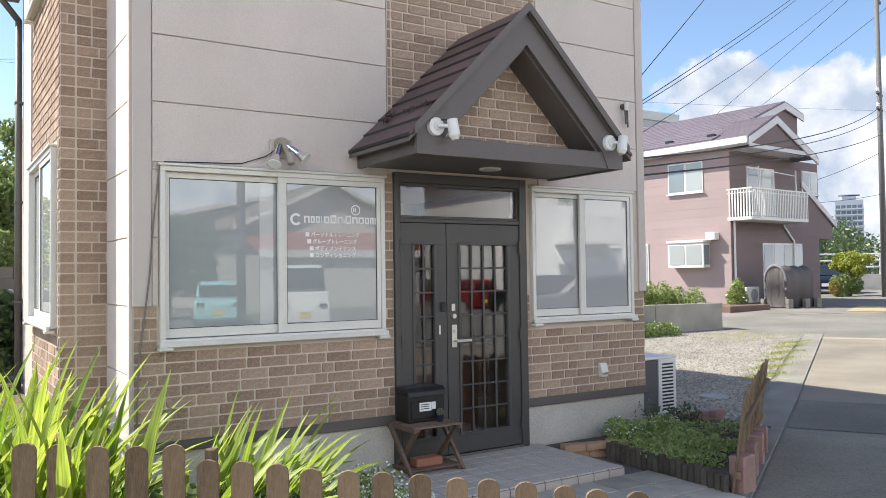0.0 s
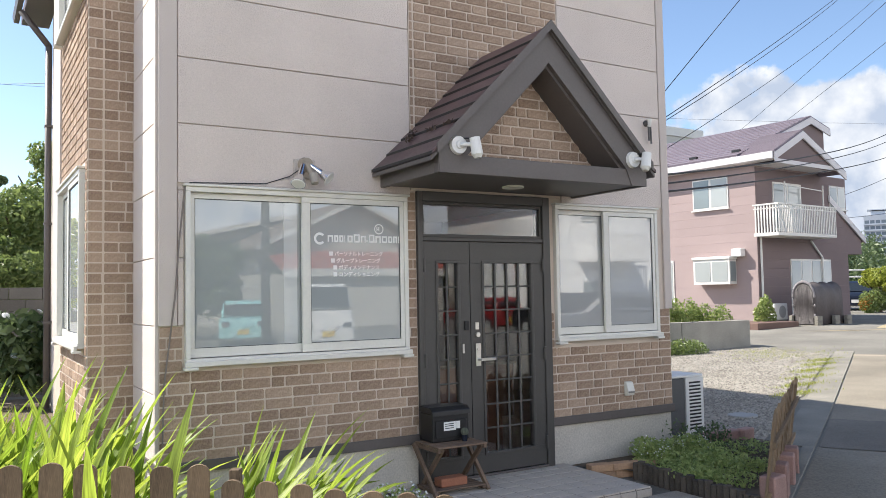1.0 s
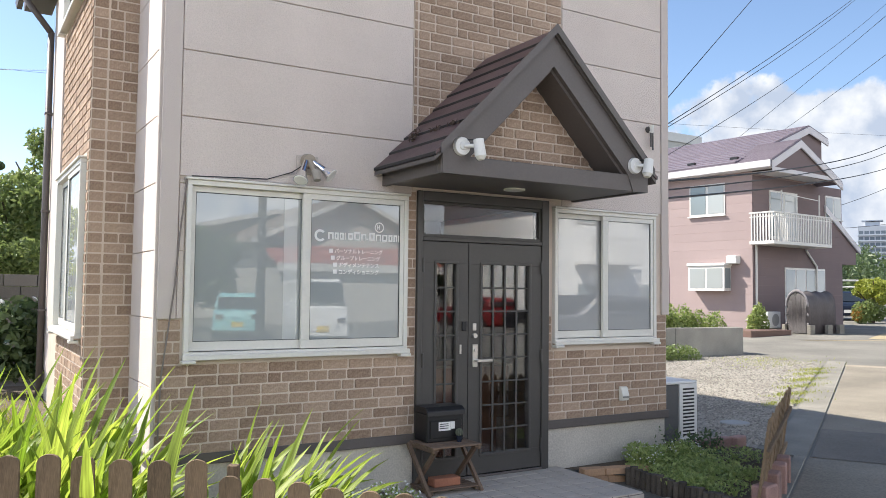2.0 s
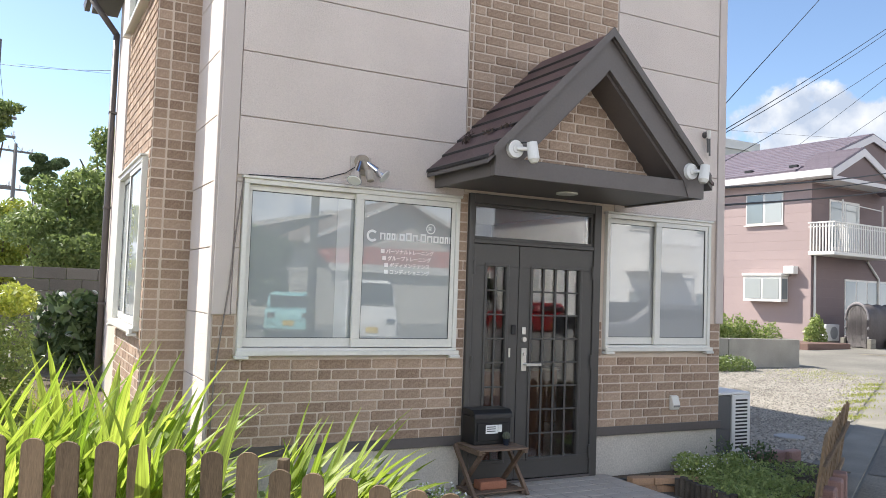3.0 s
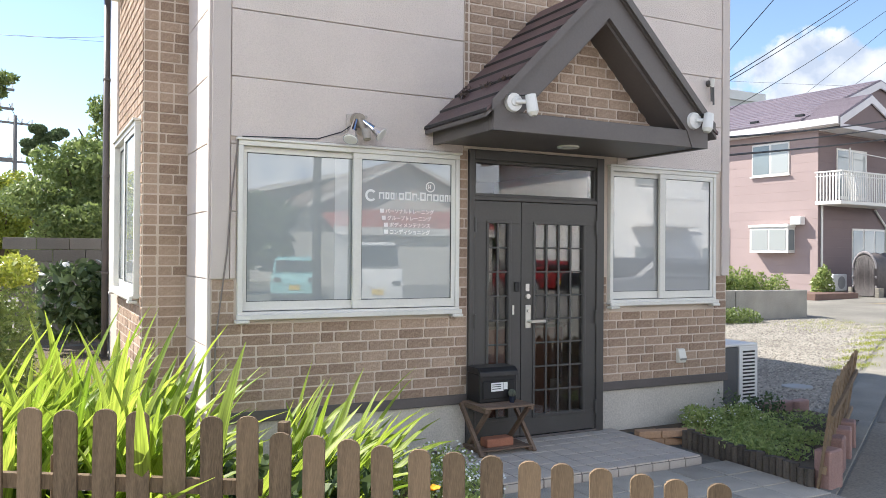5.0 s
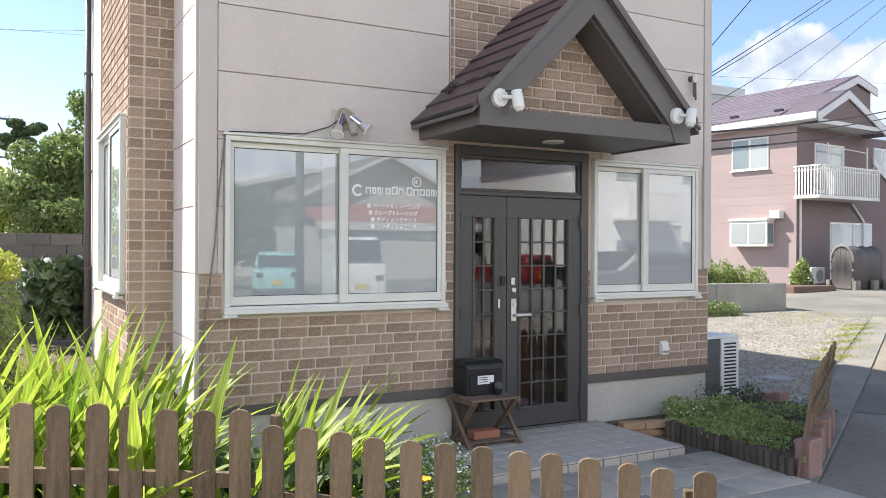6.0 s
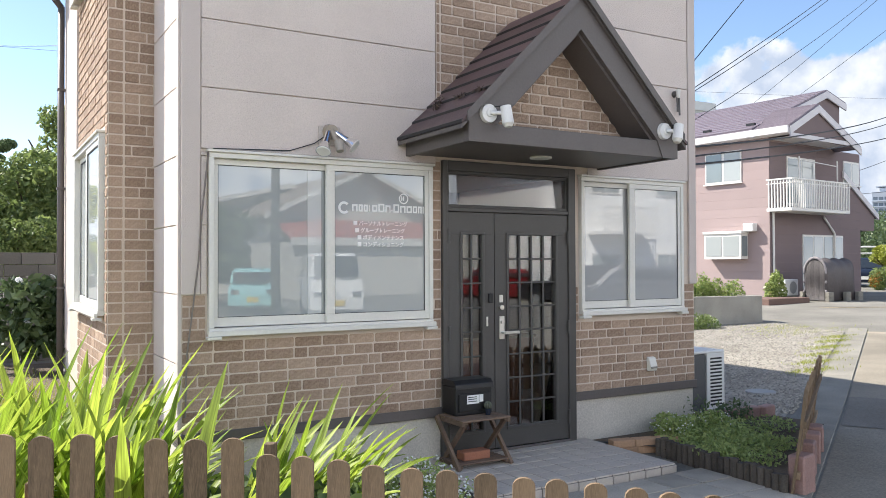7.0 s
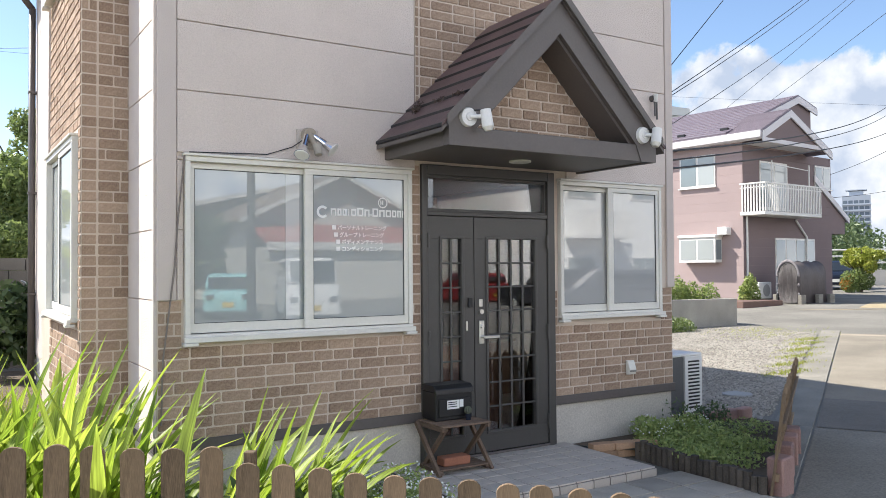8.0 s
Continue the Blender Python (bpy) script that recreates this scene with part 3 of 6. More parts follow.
c2 = wire("cable", [(W1[0] - 0.005, -0.045, W1[3] - 0.0), (0.125, -0.032, 1.9), (0.10, -0.032, 1.55), (0.075, -0.03, 1.34), (0.03, -0.02, 0.95), (0.02, -0.02, 0.55)], 0.006, mat("grey_cable", (0.2, 0.17, 0.15), 0.6), None)
tagged(c2, "grey cable hanging down beside the window", "cable")

IRON = mat("grey_iron", (0.13, 0.125, 0.12), 0.55, 0.4, var=0.2)
bracket = thing("wire_bracket", "grey iron wire bracket with insulator on the wall", "bracket", (4.455, -0.016, 2.90))
part("clamp", rod(bmesh.new(), (0, 0, 0.2), (0, -0.05, 0.2), 0.03, n=12), IRON, bracket)
part("insulator", rod(bmesh.new(), (0, -0.05, 0.235), (0, -0.05, 0.16), 0.025, 0.018), ALU, bracket)
part("drop_wire", rod(rod(bmesh.new(), (-0.01, -0.05, 0.17), (-0.005, -0.05, 0.03), 0.009), (0.015, -0.05, 0.17), (0.02, -0.05, 0.0), 0.009), IRON, bracket)

vent = thing("wall_outlet", "weatherproof beige outlet cover on the brick", "outlet", (4.13, -0.008, 0.56))
part("cover", prism(bmesh.new(), [(0, 0), (-0.045, 0.005), (-0.055, 0.05), (-0.03, 0.125), (0, 0.13)], -0.042, 0.042, "x", bevel=0.004), ALU, vent)
part("lip", boxes((-0.036, 0.036, -0.062, -0.03, 0.028, 0.045), bevel=0.003), mat("grey_plastic", (0.25, 0.24, 0.22), 0.5), vent)

# downpipe on the side wall
pipe = thing("downpipe", "dark brown downpipe from the eaves gutter", "downpipe")
part("pipe", rod(bmesh.new(), (-0.06, 7.2, 0.0), (-0.06, 7.2, EAVE - 0.55), 0.045, n=12), DARK, pipe, smooth=True)
part("elbow", rod(bmesh.new(), (-0.06, 7.2, EAVE - 0.56), (-0.42, 7.2, EAVE - 0.10), 0.045, n=12), DARK, pipe, smooth=True)
for z in (1.2, 2.6, 4.0):
    part("strap", boxes((-0.11, 0.0, 7.145, 7.255, z, z + 0.03)), DARK, pipe)

# ---- writing on the window ----
VINYL = mat("white_vinyl", (0.82, 0.82, 0.8), 0.6, var=0.02, bump=0)
YP = -0.0275


def text_part(body, x, z, size, parent, wide):
    cu = bpy.data.curves.new("lettering", "FONT")
    cu.body, cu.size, cu.extrude, cu.offset = body, size, 0.0006, 0.0011
    src = new("lettering_source", cu)
    bpy.context.view_layer.update()
    me = bpy.data.meshes.new_from_object(src.evaluated_get(bpy.context.evaluated_depsgraph_get()))
    bpy.data.objects.remove(src)
    me.materials.clear()
    me.materials.append(VINYL)
    k = wide / max(max(v.co.x for v in me.vertices), 1e-3)
    ob = part("lettering", me, VINYL, parent)
    ob.matrix_basis = pose(x, YP, z, 90) @ Matrix.Diagonal((k, 1, 1, 1))
    return ob


sign = thing("window_lettering", "white vinyl lettering on the frosted window", "sign")
for k, (body, x, wide) in enumerate((("パーソナルトレーニング", 1.243, 0.398), ("グループトレーニング", 1.257, 0.362), ("ボディメンテナンス", 1.275, 0.335), ("コンディショニング", 1.275, 0.336))):
    z = 1.818 - 0.051 * k
    text_part(body, x, z, 0.038, sign, wide)
    part("bullet", boxes((x - 0.042, x - 0.012, YP - 0.0006, YP, z - 0.001, z + 0.03)), VINYL, sign)
# plain bars for the name of the business, with a ring and a round mark
bm = bmesh.new()
for a0, a1, r in ((40, 320, 0.045),):
    n = 18
    for k in range(n):
        p, q = radians(a0 + (a1 - a0) * k / n), radians(a0 + (a1 - a0) * (k + 1) / n)
        vs = [bm.verts.new((1.128 + rr * math.cos(u), YP, 1.942 + rr * math.sin(u))) for rr, u in ((r, p), (r, q), (r - 0.018, q), (r - 0.018, p))]
        bm.faces.new(vs)
part("logo_ring", bm, VINYL, sign)
x, y0, y1 = 1.19, YP - 0.0006, YP
for k, w in enumerate((0.044, 0.033, 0.033, 0.017, 0.043, 0.05, 0.042, 0.0, 0.048, 0.046, 0.046, 0.036, 0.032, 0.036)):
    if w:
        h = 0.062 if k in (5, 8) else 0.052
        th = min(0.012, w * 0.36)
        za, zb = 1.917, 1.917 + h
        rows = [(x, x + th, y0, y1, za, zb)]
        if w > 0.02:
            rows += [(x + w - th, x + w, y0, y1, za, zb), (x + th, x + w - th, y0, y1, zb - 0.012, zb)]
            if k % 3:
                rows.append((x + th, x + w - th, y0, y1, za, za + 0.012))
        part("logo_bar", boxes(*rows), VINYL, sign)
    x += w + 0.008 if w else 0.016
part("logo_bar", boxes((1.488, 1.518, YP - 0.0006, YP, 1.926, 1.934)), VINYL, sign)
bm = bmesh.new()
for k in range(24):
    p, q = radians(15 * k), radians(15 * k + 15)
    bm.faces.new([bm.verts.new((1.61 + rr * math.cos(u), YP, 2.022 + rr * math.sin(u))) for rr, u in ((0.04, p), (0.04, q), (0.031, q), (0.031, p))])
part("logo_mark", bm, VINYL, sign)
part("logo_bar", boxes((1.59, 1.598, YP - 0.0006, YP, 2.007, 2.04), (1.606, 1.614, YP - 0.0006, YP, 2.007, 2.04), (1.598, 1.606, YP - 0.0006, YP, 2.018, 2.024)), VINYL, sign)

# ---- porch ----
porch = thing("porch_step", "pale grey tiled porch step at the front door", "step", kind="structure")
part("porch_core", boxes((1.65, 3.372, -1.022, -0.001, -0.1, 0.0375), (1.95, 3.25, -0.002, 0.19, -0.1, 0.0375)), mat("dark_grout", (0.17, 0.15, 0.13), 0.95, var=0.3), porch)
tile_me = mesh_of("tile", boxes((-0.0705, 0.0705, -0.0705, 0.0705, 0, 0.012), bevel=0.002), TILE)
for i in range(11):
    for j in range(7):
        o = part("tile", tile_me, TILE, porch)
        o.location = (1.731 + 0.1565 * i, -0.955 + 0.1475 * j, 0.029)
        o.scale = (1.05, 0.985, 1)
riser_me = mesh_of("tile", boxes((-0.0705, 0.0705, 0, 0.012, 0, 0.06), bevel=0.002), TILE)
for i in range(11):
    o = part("tile", riser_me, TILE, porch)
    o.location = (1.731 + 0.1565 * i, -1.0345, -0.034)
    o.scale = (1.05, 1, 1)
for j in range(6):
    o = part("tile", riser_me, TILE, porch)
    o.matrix_basis = pose(3.384, -0.955 + 0.1475 * j, -0.034, 0, 0, 90)

tagged(part("door_sill", boxes((1.952, 3.25, -0.034, 0.1, 0.0415, 0.062), bevel=0.003), DARK), "dark metal sill under the front door", "sill", kind="structure")

# ---- stool, mailbox and small things by the door ----
stool = thing("folding_stool", "weathered wooden folding stool with slatted top and shelf", "stool", (2.09, -0.235, 0.041))
for k in range(7):
    y = -0.183 + 0.0525 * k
    part("slat", boxes((-0.214, 0.214, y, y + 0.042, 0.345, 0.359), bevel=0.003), STOOLW, stool)
for sx in (-1, 1):
    part("top_rail", boxes((sx * 0.20 - 0.014, sx * 0.20 + 0.014, -0.175, 0.175, 0.316, 0.3445), bevel=0.003), STOOLW, stool)
    part("leg", bar(bmesh.new(), (sx * 0.228, -0.165, 0.0), (sx * 0.228, 0.165, 0.343), 0.024, 0.032), STOOLW, stool)
    part("leg", bar(bmesh.new(), (sx * 0.172, 0.165, 0.0), (sx * 0.172, -0.165, 0.343), 0.024, 0.032), STOOLW, stool)
    part("shelf_rail", boxes((sx * 0.20 - 0.014, sx * 0.20 + 0.014, -0.15, 0.15, 0.008, 0.0295), bevel=0.003), STOOLW, stool)
for k in range(6):
    y = -0.145 + 0.05 * k
    part("shelf_slat", boxes((-0.225, 0.225, y, y + 0.038, 0.03, 0.042), bevel=0.003), STOOLW, stool)

mailbox = thing("mailbox", "black plastic mailbox with a white label on the stool", "mailbox", (2.095, -0.155, 0.4005))
mailbox.matrix_basis = pose(2.095, -0.155, 0.4005) @ Matrix.Diagonal((0.82, 1, 1, 1))
part("body", boxes((-0.20, 0.20, -0.08, 0.11, 0, 0.215), bevel=0.008), BLACK, mailbox)
part("lid", prism(bmesh.new(), [(-0.095, 0.195), (-0.09, 0.235), (-0.05, 0.262), (0.115, 0.262), (0.115, 0.216), (-0.08, 0.216)], -0.207, 0.207, "x", bevel=0.005), BLACK, mailbox, "hinged black lid")
part("front_panel", boxes((-0.17, 0.17, -0.09, -0.0805, 0.03, 0.165), bevel=0.004), BLACK, mailbox)
lab = part("label_sticker", boxes((-0.085, 0.045, -0.0925, -0.0902, 0.085, 0.15)), VINYL, mailbox, "white paper label with illegible lines")
for z in (0.132, 0.117, 0.10):
    part("print_line", boxes((-0.075, 0.02, -0.0932, -0.0926, z, z + 0.006)), BLACK, lab)
part("label_sticker", boxes((0.049, 0.09, -0.0925, -0.0902, 0.095, 0.15)), VINYL, mailbox)

cactus = thing("cactus_pot", "round cactus in a dark blue pot", "pot plant", (2.185, -0.285, 0.4005))
part("pot", rod(bmesh.new(), (0, 0, 0), (0, 0, 0.06), 0.024, 0.032, n=18), mat("dark_blue_glaze", (0.02, 0.025, 0.04), 0.25), cactus, smooth=False)
bm = bmesh.new()
bmesh.ops.create_uvsphere(bm, u_segments=20, v_segments=10, radius=0.034)
for v in bm.verts:
    a = math.atan2(v.co.y, v.co.x)
    f = 1 + 0.12 * math.cos(10 * a)
    v.co.x *= f
    v.co.y *= f
    v.co.z = v.co.z * 1.15 + 0.088
part("cactus_body", bm, mat("grey_cactus", (0.10, 0.11, 0.08), 0.8, var=0.3), cactus, "grey-green ribbed cactus")
cactus.matrix_basis = cactus.matrix_basis @ Matrix.Diagonal((0.8, 0.8, 0.8, 1))

redb = part("loose_brick", boxes((-0.115, 0.115, -0.055, 0.055, 0, 0.062), bevel=0.006), mat("red_brick", (0.36, 0.15, 0.09), 0.85, var=0.2, scale=12))
redb.matrix_basis = pose(2.07, -0.26, 0.083, 0, 0, 0)
tagged(redb, "single orange-red brick on the stool shelf", "brick")

cab = thing("low_cabinet", "low brown wooden cabinet inside the door", "cabinet", (2.65, 0.75, 0.046))
part("body", boxes((-0.75, 0.75, 0, 0.4, 0, 0.80), bevel=0.004), mat("red_brown_wood", (0.17, 0.075, 0.045), 0.5, var=0.25), cab)
part("cabinet_top", boxes((-0.77, 0.77, -0.02, 0.42, 0.801, 0.825), bevel=0.004), STOOLW, cab)

# ---- front picket fence ----

def picket_mesh(w, h):
    bm = bmesh.new()
    pts = [(-w / 2, 0), (w / 2, 0), (w / 2, h - 0.032)]
    pts += [(w / 2 * math.cos(radians(a)), h - 0.032 + 0.032 * math.sin(radians(a))) for a in (20, 45, 70, 90, 110, 135, 160)]
    pts += [(-w / 2, h - 0.032)]
    prism(bm, pts, -0.009, 0.009, "y")
    return mesh_of("picket", bm, WOOD)


PICK = picket_mesh(0.088, 0.74)


def fence_run(name, label, p, q, n, z_p, z_q, rails, posts):
    """Pickets from p to q with top heights from z_p to z_q, rails and posts behind."""
    p, q = Vector(p), Vector(q)
    d = (q - p).normalized()
    ang = math.degrees(math.atan2(d.y, d.x))
    t = thing(name, label, "fence", (p.x, p.y, 0), ang, group="garden fence runs")
    ln = (q - p).length
    for k in range(n):
        u = k / (n - 1)
        o = part("picket", PICK, WOOD, t)
        zt = z_p + (z_q - z_p) * u
        o.matrix_basis = pose(ln * u + rnd.uniform(-0.004, 0.004), 0, zt - 0.74 + rnd.uniform(-0.006, 0.006), 0, rnd.uniform(-0.9, 0.9), 0)
    for below in rails:
        bm = bar(bmesh.new(), (-0.06, 0.03, z_p - below), (ln + 0.06, 0.03, z_q - below), 0.035, 0.06)
        part("rail", bm, WOOD, t)
    for u, up in posts:
        zt = z_p + (z_q - z_p) * u + up
        part("post", boxes((ln * u - 0.022, ln * u + 0.022, 0.048, 0.092, -0.15, zt), bevel=0.003), WOOD, t)
    return t


FA, FB = (-1.61, -1.66), (-0.28, -2.15)
fence_run("picket_fence", "brown round-topped picket fence along the flower bed", FA, FB, 11, 0.935, 0.841, (0.30, 0.66), ((0.0, -0.05), (0.46, -0.20), (0.98, -0.1)))
fence_run("picket_fence", "brown picket fence dropping towards the lane", (-0.18, -2.26), (1.27, -3.20), 13, 0.79, 0.648, (0.30, 0.62), ((0.0, 0.03), (0.42, -0.17), (0.98, -0.1)))

# side fence panel with sharp tops, edge to the lane
side = thing("picket_fence", "dark weathered fence panel beside the lane", "fence", (3.605, -1.84, -0.05), 32.2, group="garden fence runs")
side.matrix_basis = side.matrix_basis @ pose(0, 0, 0, 7, 0, 0)
pts = [(-0.04, 0), (0.04, 0), (0.04, 0.66), (0, 0.71), (-0.04, 0.66)]
side_me = mesh_of("picket", prism(bmesh.new(), pts, -0.009, 0.009, "y"), WOOD)
for k in range(27):
    o = part("picket", side_me, WOOD, side)
    o.matrix_basis = pose(0.04 + 0.096 * k, 0, 0.0, rnd.uniform(-0.8, 0.8), 0, 0)
for z in (0.15, 0.5):
    part("rail", boxes((0.0, 2.6, -0.036, -0.010, z - 0.025, z + 0.025), bevel=0.003), WOOD, side)
PINKB = mat("pink_concrete_block", (0.33, 0.205, 0.175), 0.9, var=0.25, scale=6, bump=0.4, rnd=0.3)
for k, (s, d, h, a) in enumerate(((-0.12, 0.09, 0.27, 12), (0.38, 0.10, 0.26, 30), (0.85, 0.10, 0.24, 34), (1.28, 0.11, 0.22, 36))):
    p = by_kerb(s, d)
    o = part("edging_block", boxes((-0.09, 0.09, -0.06, 0.06, 0, h), bevel=0.012), PINKB)
    o.matrix_basis = pose(p[0], p[1], -0.05, 0, 0, a)
    tagged(o, "reddish concrete edging block beside the fence", "block", group="edging blocks")
for k in range(5):
    o = part("edging_block", boxes((-0.10, 0.10, -0.05, 0.05, 0, 0.17), bevel=0.012), PINKB)
    o.matrix_basis = pose(4.85 + 0.2 * k, 0.02 - 0.02 * k, -0.05, 0, 0, -6 + 4 * k)
    tagged(o, "reddish concrete edging block behind the bed", "block", group="edging blocks")
OBR = mat("orange_edging_brick", (0.45, 0.28, 0.17), 0.85, var=0.25, scale=9, bump=0.4, rnd=0.3)
for k in range(3):
    for j in range(2):
        o = part("edging_brick", boxes((-0.1, 0.1, -0.05, 0.05, 0, 0.06), bevel=0.005), OBR)
        o.matrix_basis = pose(3.53 + 0.195 * k - 0.03 * j, -0.31 - 0.055 * k, -0.05 + 0.062 * j, 0, 0, -16 + 3 * j)
        tagged(o, "orange edging brick at the porch corner", "brick", group="orange edging bricks")
LOG = mat("dark_log", (0.10, 0.083, 0.066), 0.9, var=0.4, scale=8, bump=0.5, rnd=0.4)
edging = thing("log_edging", "dark upright log edging of the flower bed", "edging", (0, 0, 0))
for k in range(21):
    u = k / 20
    h = 0.135 + rnd.uniform(-0.012, 0.015)
    x, y = 3.73 - 0.125 * u, -0.51 - 1.27 * u
    part("log", rod(bmesh.new(), (x, y, -0.06), (x, y, -0.04 + h), 0.032, n=10), LOG, edging)
sheet("flower_bed", [(3.70, -0.5), (3.60, -1.78), (5.75, -0.45), (5.7, 0.02), (4.7, 0.02), (4.7, -0.02), (3.41, -0.02)], 0.07, SOIL, "dark soil of the small flower bed", "soil")

# paving between porch and fence
paving = thing("paving", "grey stone paving slabs before the porch", "paving", kind="structure")
slab_me = mesh_of("slab", boxes((-0.1465, 0.1465, -0.1465, 0.1465, -0.1, 0), bevel=0.003), SLAB)
for i in range(8):
    for j in range(7):
        x, y = 1.36 + 0.30 * i, -1.20 - 0.30 * j
        if x < 3.56:
            o = part("slab", slab_me, SLAB, paving)
            o.matrix_basis = pose(x, y, -0.018 - 0.003 * j + rnd.uniform(-0.0015, 0.0015), rnd.uniform(-0.2, 0.2), rnd.uniform(-0.2, 0.2), 0)

# outdoor unit round the corner
ac = thing("air_conditioner", "white outdoor air conditioner unit beside the house", "air conditioner", (4.83, 0.30, -0.05))
part("casing", boxes((0, 0.30, 0, 0.78, 0.10, 0.68), bevel=0.012), mat("shaded_casing", (0.10, 0.10, 0.10), 0.6), ac, "dark coil side")
part("top_cover", boxes((-0.01, 0.50, -0.01, 0.79, 0.681, 0.71), bevel=0.008), WHITE, ac)
grille = part("grille", boxes((0.30, 0.50, -0.008, 0.012, 0.10, 0.68), bevel=0.004), WHITE, ac, "white slatted front grille")
for k in range(14):
    part("slot", boxes((0.335, 0.465, -0.010, -0.0085, 0.15 + 0.036 * k, 0.168 + 0.036 * k)), BLACK, grille)
part("side_cover", boxes((0.301, 0.50, 0.013, 0.78, 0.10, 0.68), bevel=0.006), WHITE, ac)
ac.matrix_basis = ac.matrix_basis @ Matrix.Diagonal((1.28, 1, 0.985, 1))
for y in (0.08, 0.65):
    part("foot", boxes((0.02, 0.48, y, y + 0.06, 0.0, 0.099)), BLACK, ac)
cover = part("manhole_cover", rod(bmesh.new(), (7.08, 1.12, -0.04), (7.08, 1.12, -0.018), 0.175, n=28), mat("pale_lid", (0.34, 0.34, 0.33), 0.7, var=0.15))
tagged(cover, "pale round manhole cover in the gravel", "manhole")

# ---- pink house across the side street ----
PX, PY, PRZ = 22.54, 12.78, 5.2
house = thing("pink_house", "two-storey pink sided house with a purple-grey roof", "house", (PX, PY, 0.25), PRZ)
PD = 13.0
# local: x along the front to the right, y into the depth, z up from its ground
wall = part("wall", prism(bmesh.new(), [(0, 0), (6.05, 0), (6.05, 5.35), (4.1, 5.45), (1.42, 6.58), (0, 5.75)], 0.0, PD, "y"), PINK, house, "pink horizontal siding")
part("wing_wall", prism(bmesh.new(), [(6.051, 0), (6.051, 3.72), (7.15, 3.06), (7.15, 2.5), (6.08, 2.5), (6.08, 0)], 0.0, 3.0, "y"), PINK_SHADE, house, "shade-darkened pink lean-to wall")
part("upper_wall", prism(bmesh.new(), [(0.6, 5.6), (5.48, 5.3), (5.48, 7.42), (4.41, 7.69), (0.6, 6.2)], 0.45, PD - 0.2, "y"), PINK_SHADE, house, "shade-darkened pink upper gable wall")
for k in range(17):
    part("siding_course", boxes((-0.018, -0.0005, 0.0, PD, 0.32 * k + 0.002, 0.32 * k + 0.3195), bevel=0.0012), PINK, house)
    part("siding_course", boxes((0.0, 6.05, -0.018, -0.0005, 0.32 * k + 0.002, 0.32 * k + 0.3195), bevel=0.0012), PINK_SHADE, house, "shade-darkened pink siding course" if k == 0 else "")
WPAINT = mat("white_house_trim", (0.66, 0.64, 0.60), 0.5, var=0.05, bump=0)
PWIN = film_mat("far_window_glass", (0.20, 0.235, 0.24), 1.7)
EDGE = mat("lilac_grey_fascia", (0.60, 0.575, 0.58), 0.6, var=0.1, scale=2, bump=0)
CURT = film_mat("far_curtain_glass", (0.36, 0.38, 0.37), 1.6)


def gable(ax, az, left, right, y0, y1):
    """Two roof slopes with white bargeboards; left and right give each side's run and slope."""
    for s, (w, sl) in ((-1, left), (1, right)):
        part("roof_slope", prism(bmesh.new(), [(ax, az + 0.10), (ax + s * w, az + 0.10 - w * sl), (ax + s * w, az - w * sl), (ax, az)], y0, y1, "y"), PROOF, house)
        part("bargeboard", prism(bmesh.new(), [(ax, az + 0.04), (ax + s * w, az + 0.04 - w * sl), (ax + s * w, az - 0.22 - w * sl), (ax, az - 0.22)], y0 - 0.03, y0 + 0.02, "y"), EDGE, house)
        if s < 0:
            n = 16
            for k in range(n):
                a, b = w * k / n, w * (k + 1) / n
                part("roof_course", prism(bmesh.new(), [(ax - a, az + 0.10 - a * sl), (ax - b - 0.01, az + 0.13 - b * sl), (ax - b - 0.01, az + 0.10 - b * sl), (ax - a, az + 0.09 - a * sl)], y0, y1, "y"), PROOF, house)


gable(1.42, 6.65, (1.80, 0.50), (2.82, 0.45), -1.0, 0.6)
gable(4.41, 7.73, (4.86, 0.40), (1.38, 0.25), 0.35, PD + 0.5)
part("lean_to_roof", prism(bmesh.new(), [(4.80, 4.60), (7.34, 3.08), (7.34, 2.98), (4.80, 4.48)], -0.04, 3.2, "y"), PROOF, house)
part("bargeboard", prism(bmesh.new(), [(4.72, 4.72), (7.36, 3.14), (7.36, 2.93), (4.72, 4.46)], -0.10, -0.041, "y"), EDGE, house)
part("fascia", boxes((-0.47, -0.39, -0.97, PD + 0.4, 5.60, 5.83)), EDGE, house)
part("eave_soffit", boxes((-0.39, 0.0, -0.95, PD + 0.4, 5.58, 5.61)), EDGE, house)
part("porch_soffit", boxes((0.001, 4.1, -0.94, -0.02, 5.50, 5.53)), EDGE, house)
part("gable_infill", prism(bmesh.new(), [(-0.28, 5.54), (3.95, 5.42), (1.42, 6.47)], -0.94, -0.88, "y"), PINK_SHADE, house, "shade-darkened pink gable wall")
part("gable_beam", boxes((-0.3, 3.9, -0.98, -0.941, 5.46, 5.60)), EDGE, house)
for k in range(7):
    part("snow_guard", boxes((-0.12, 0.01, 0.5 + 1.8 * k, 0.8 + 1.8 * k, 6.06, 6.14)), BLACK, house)


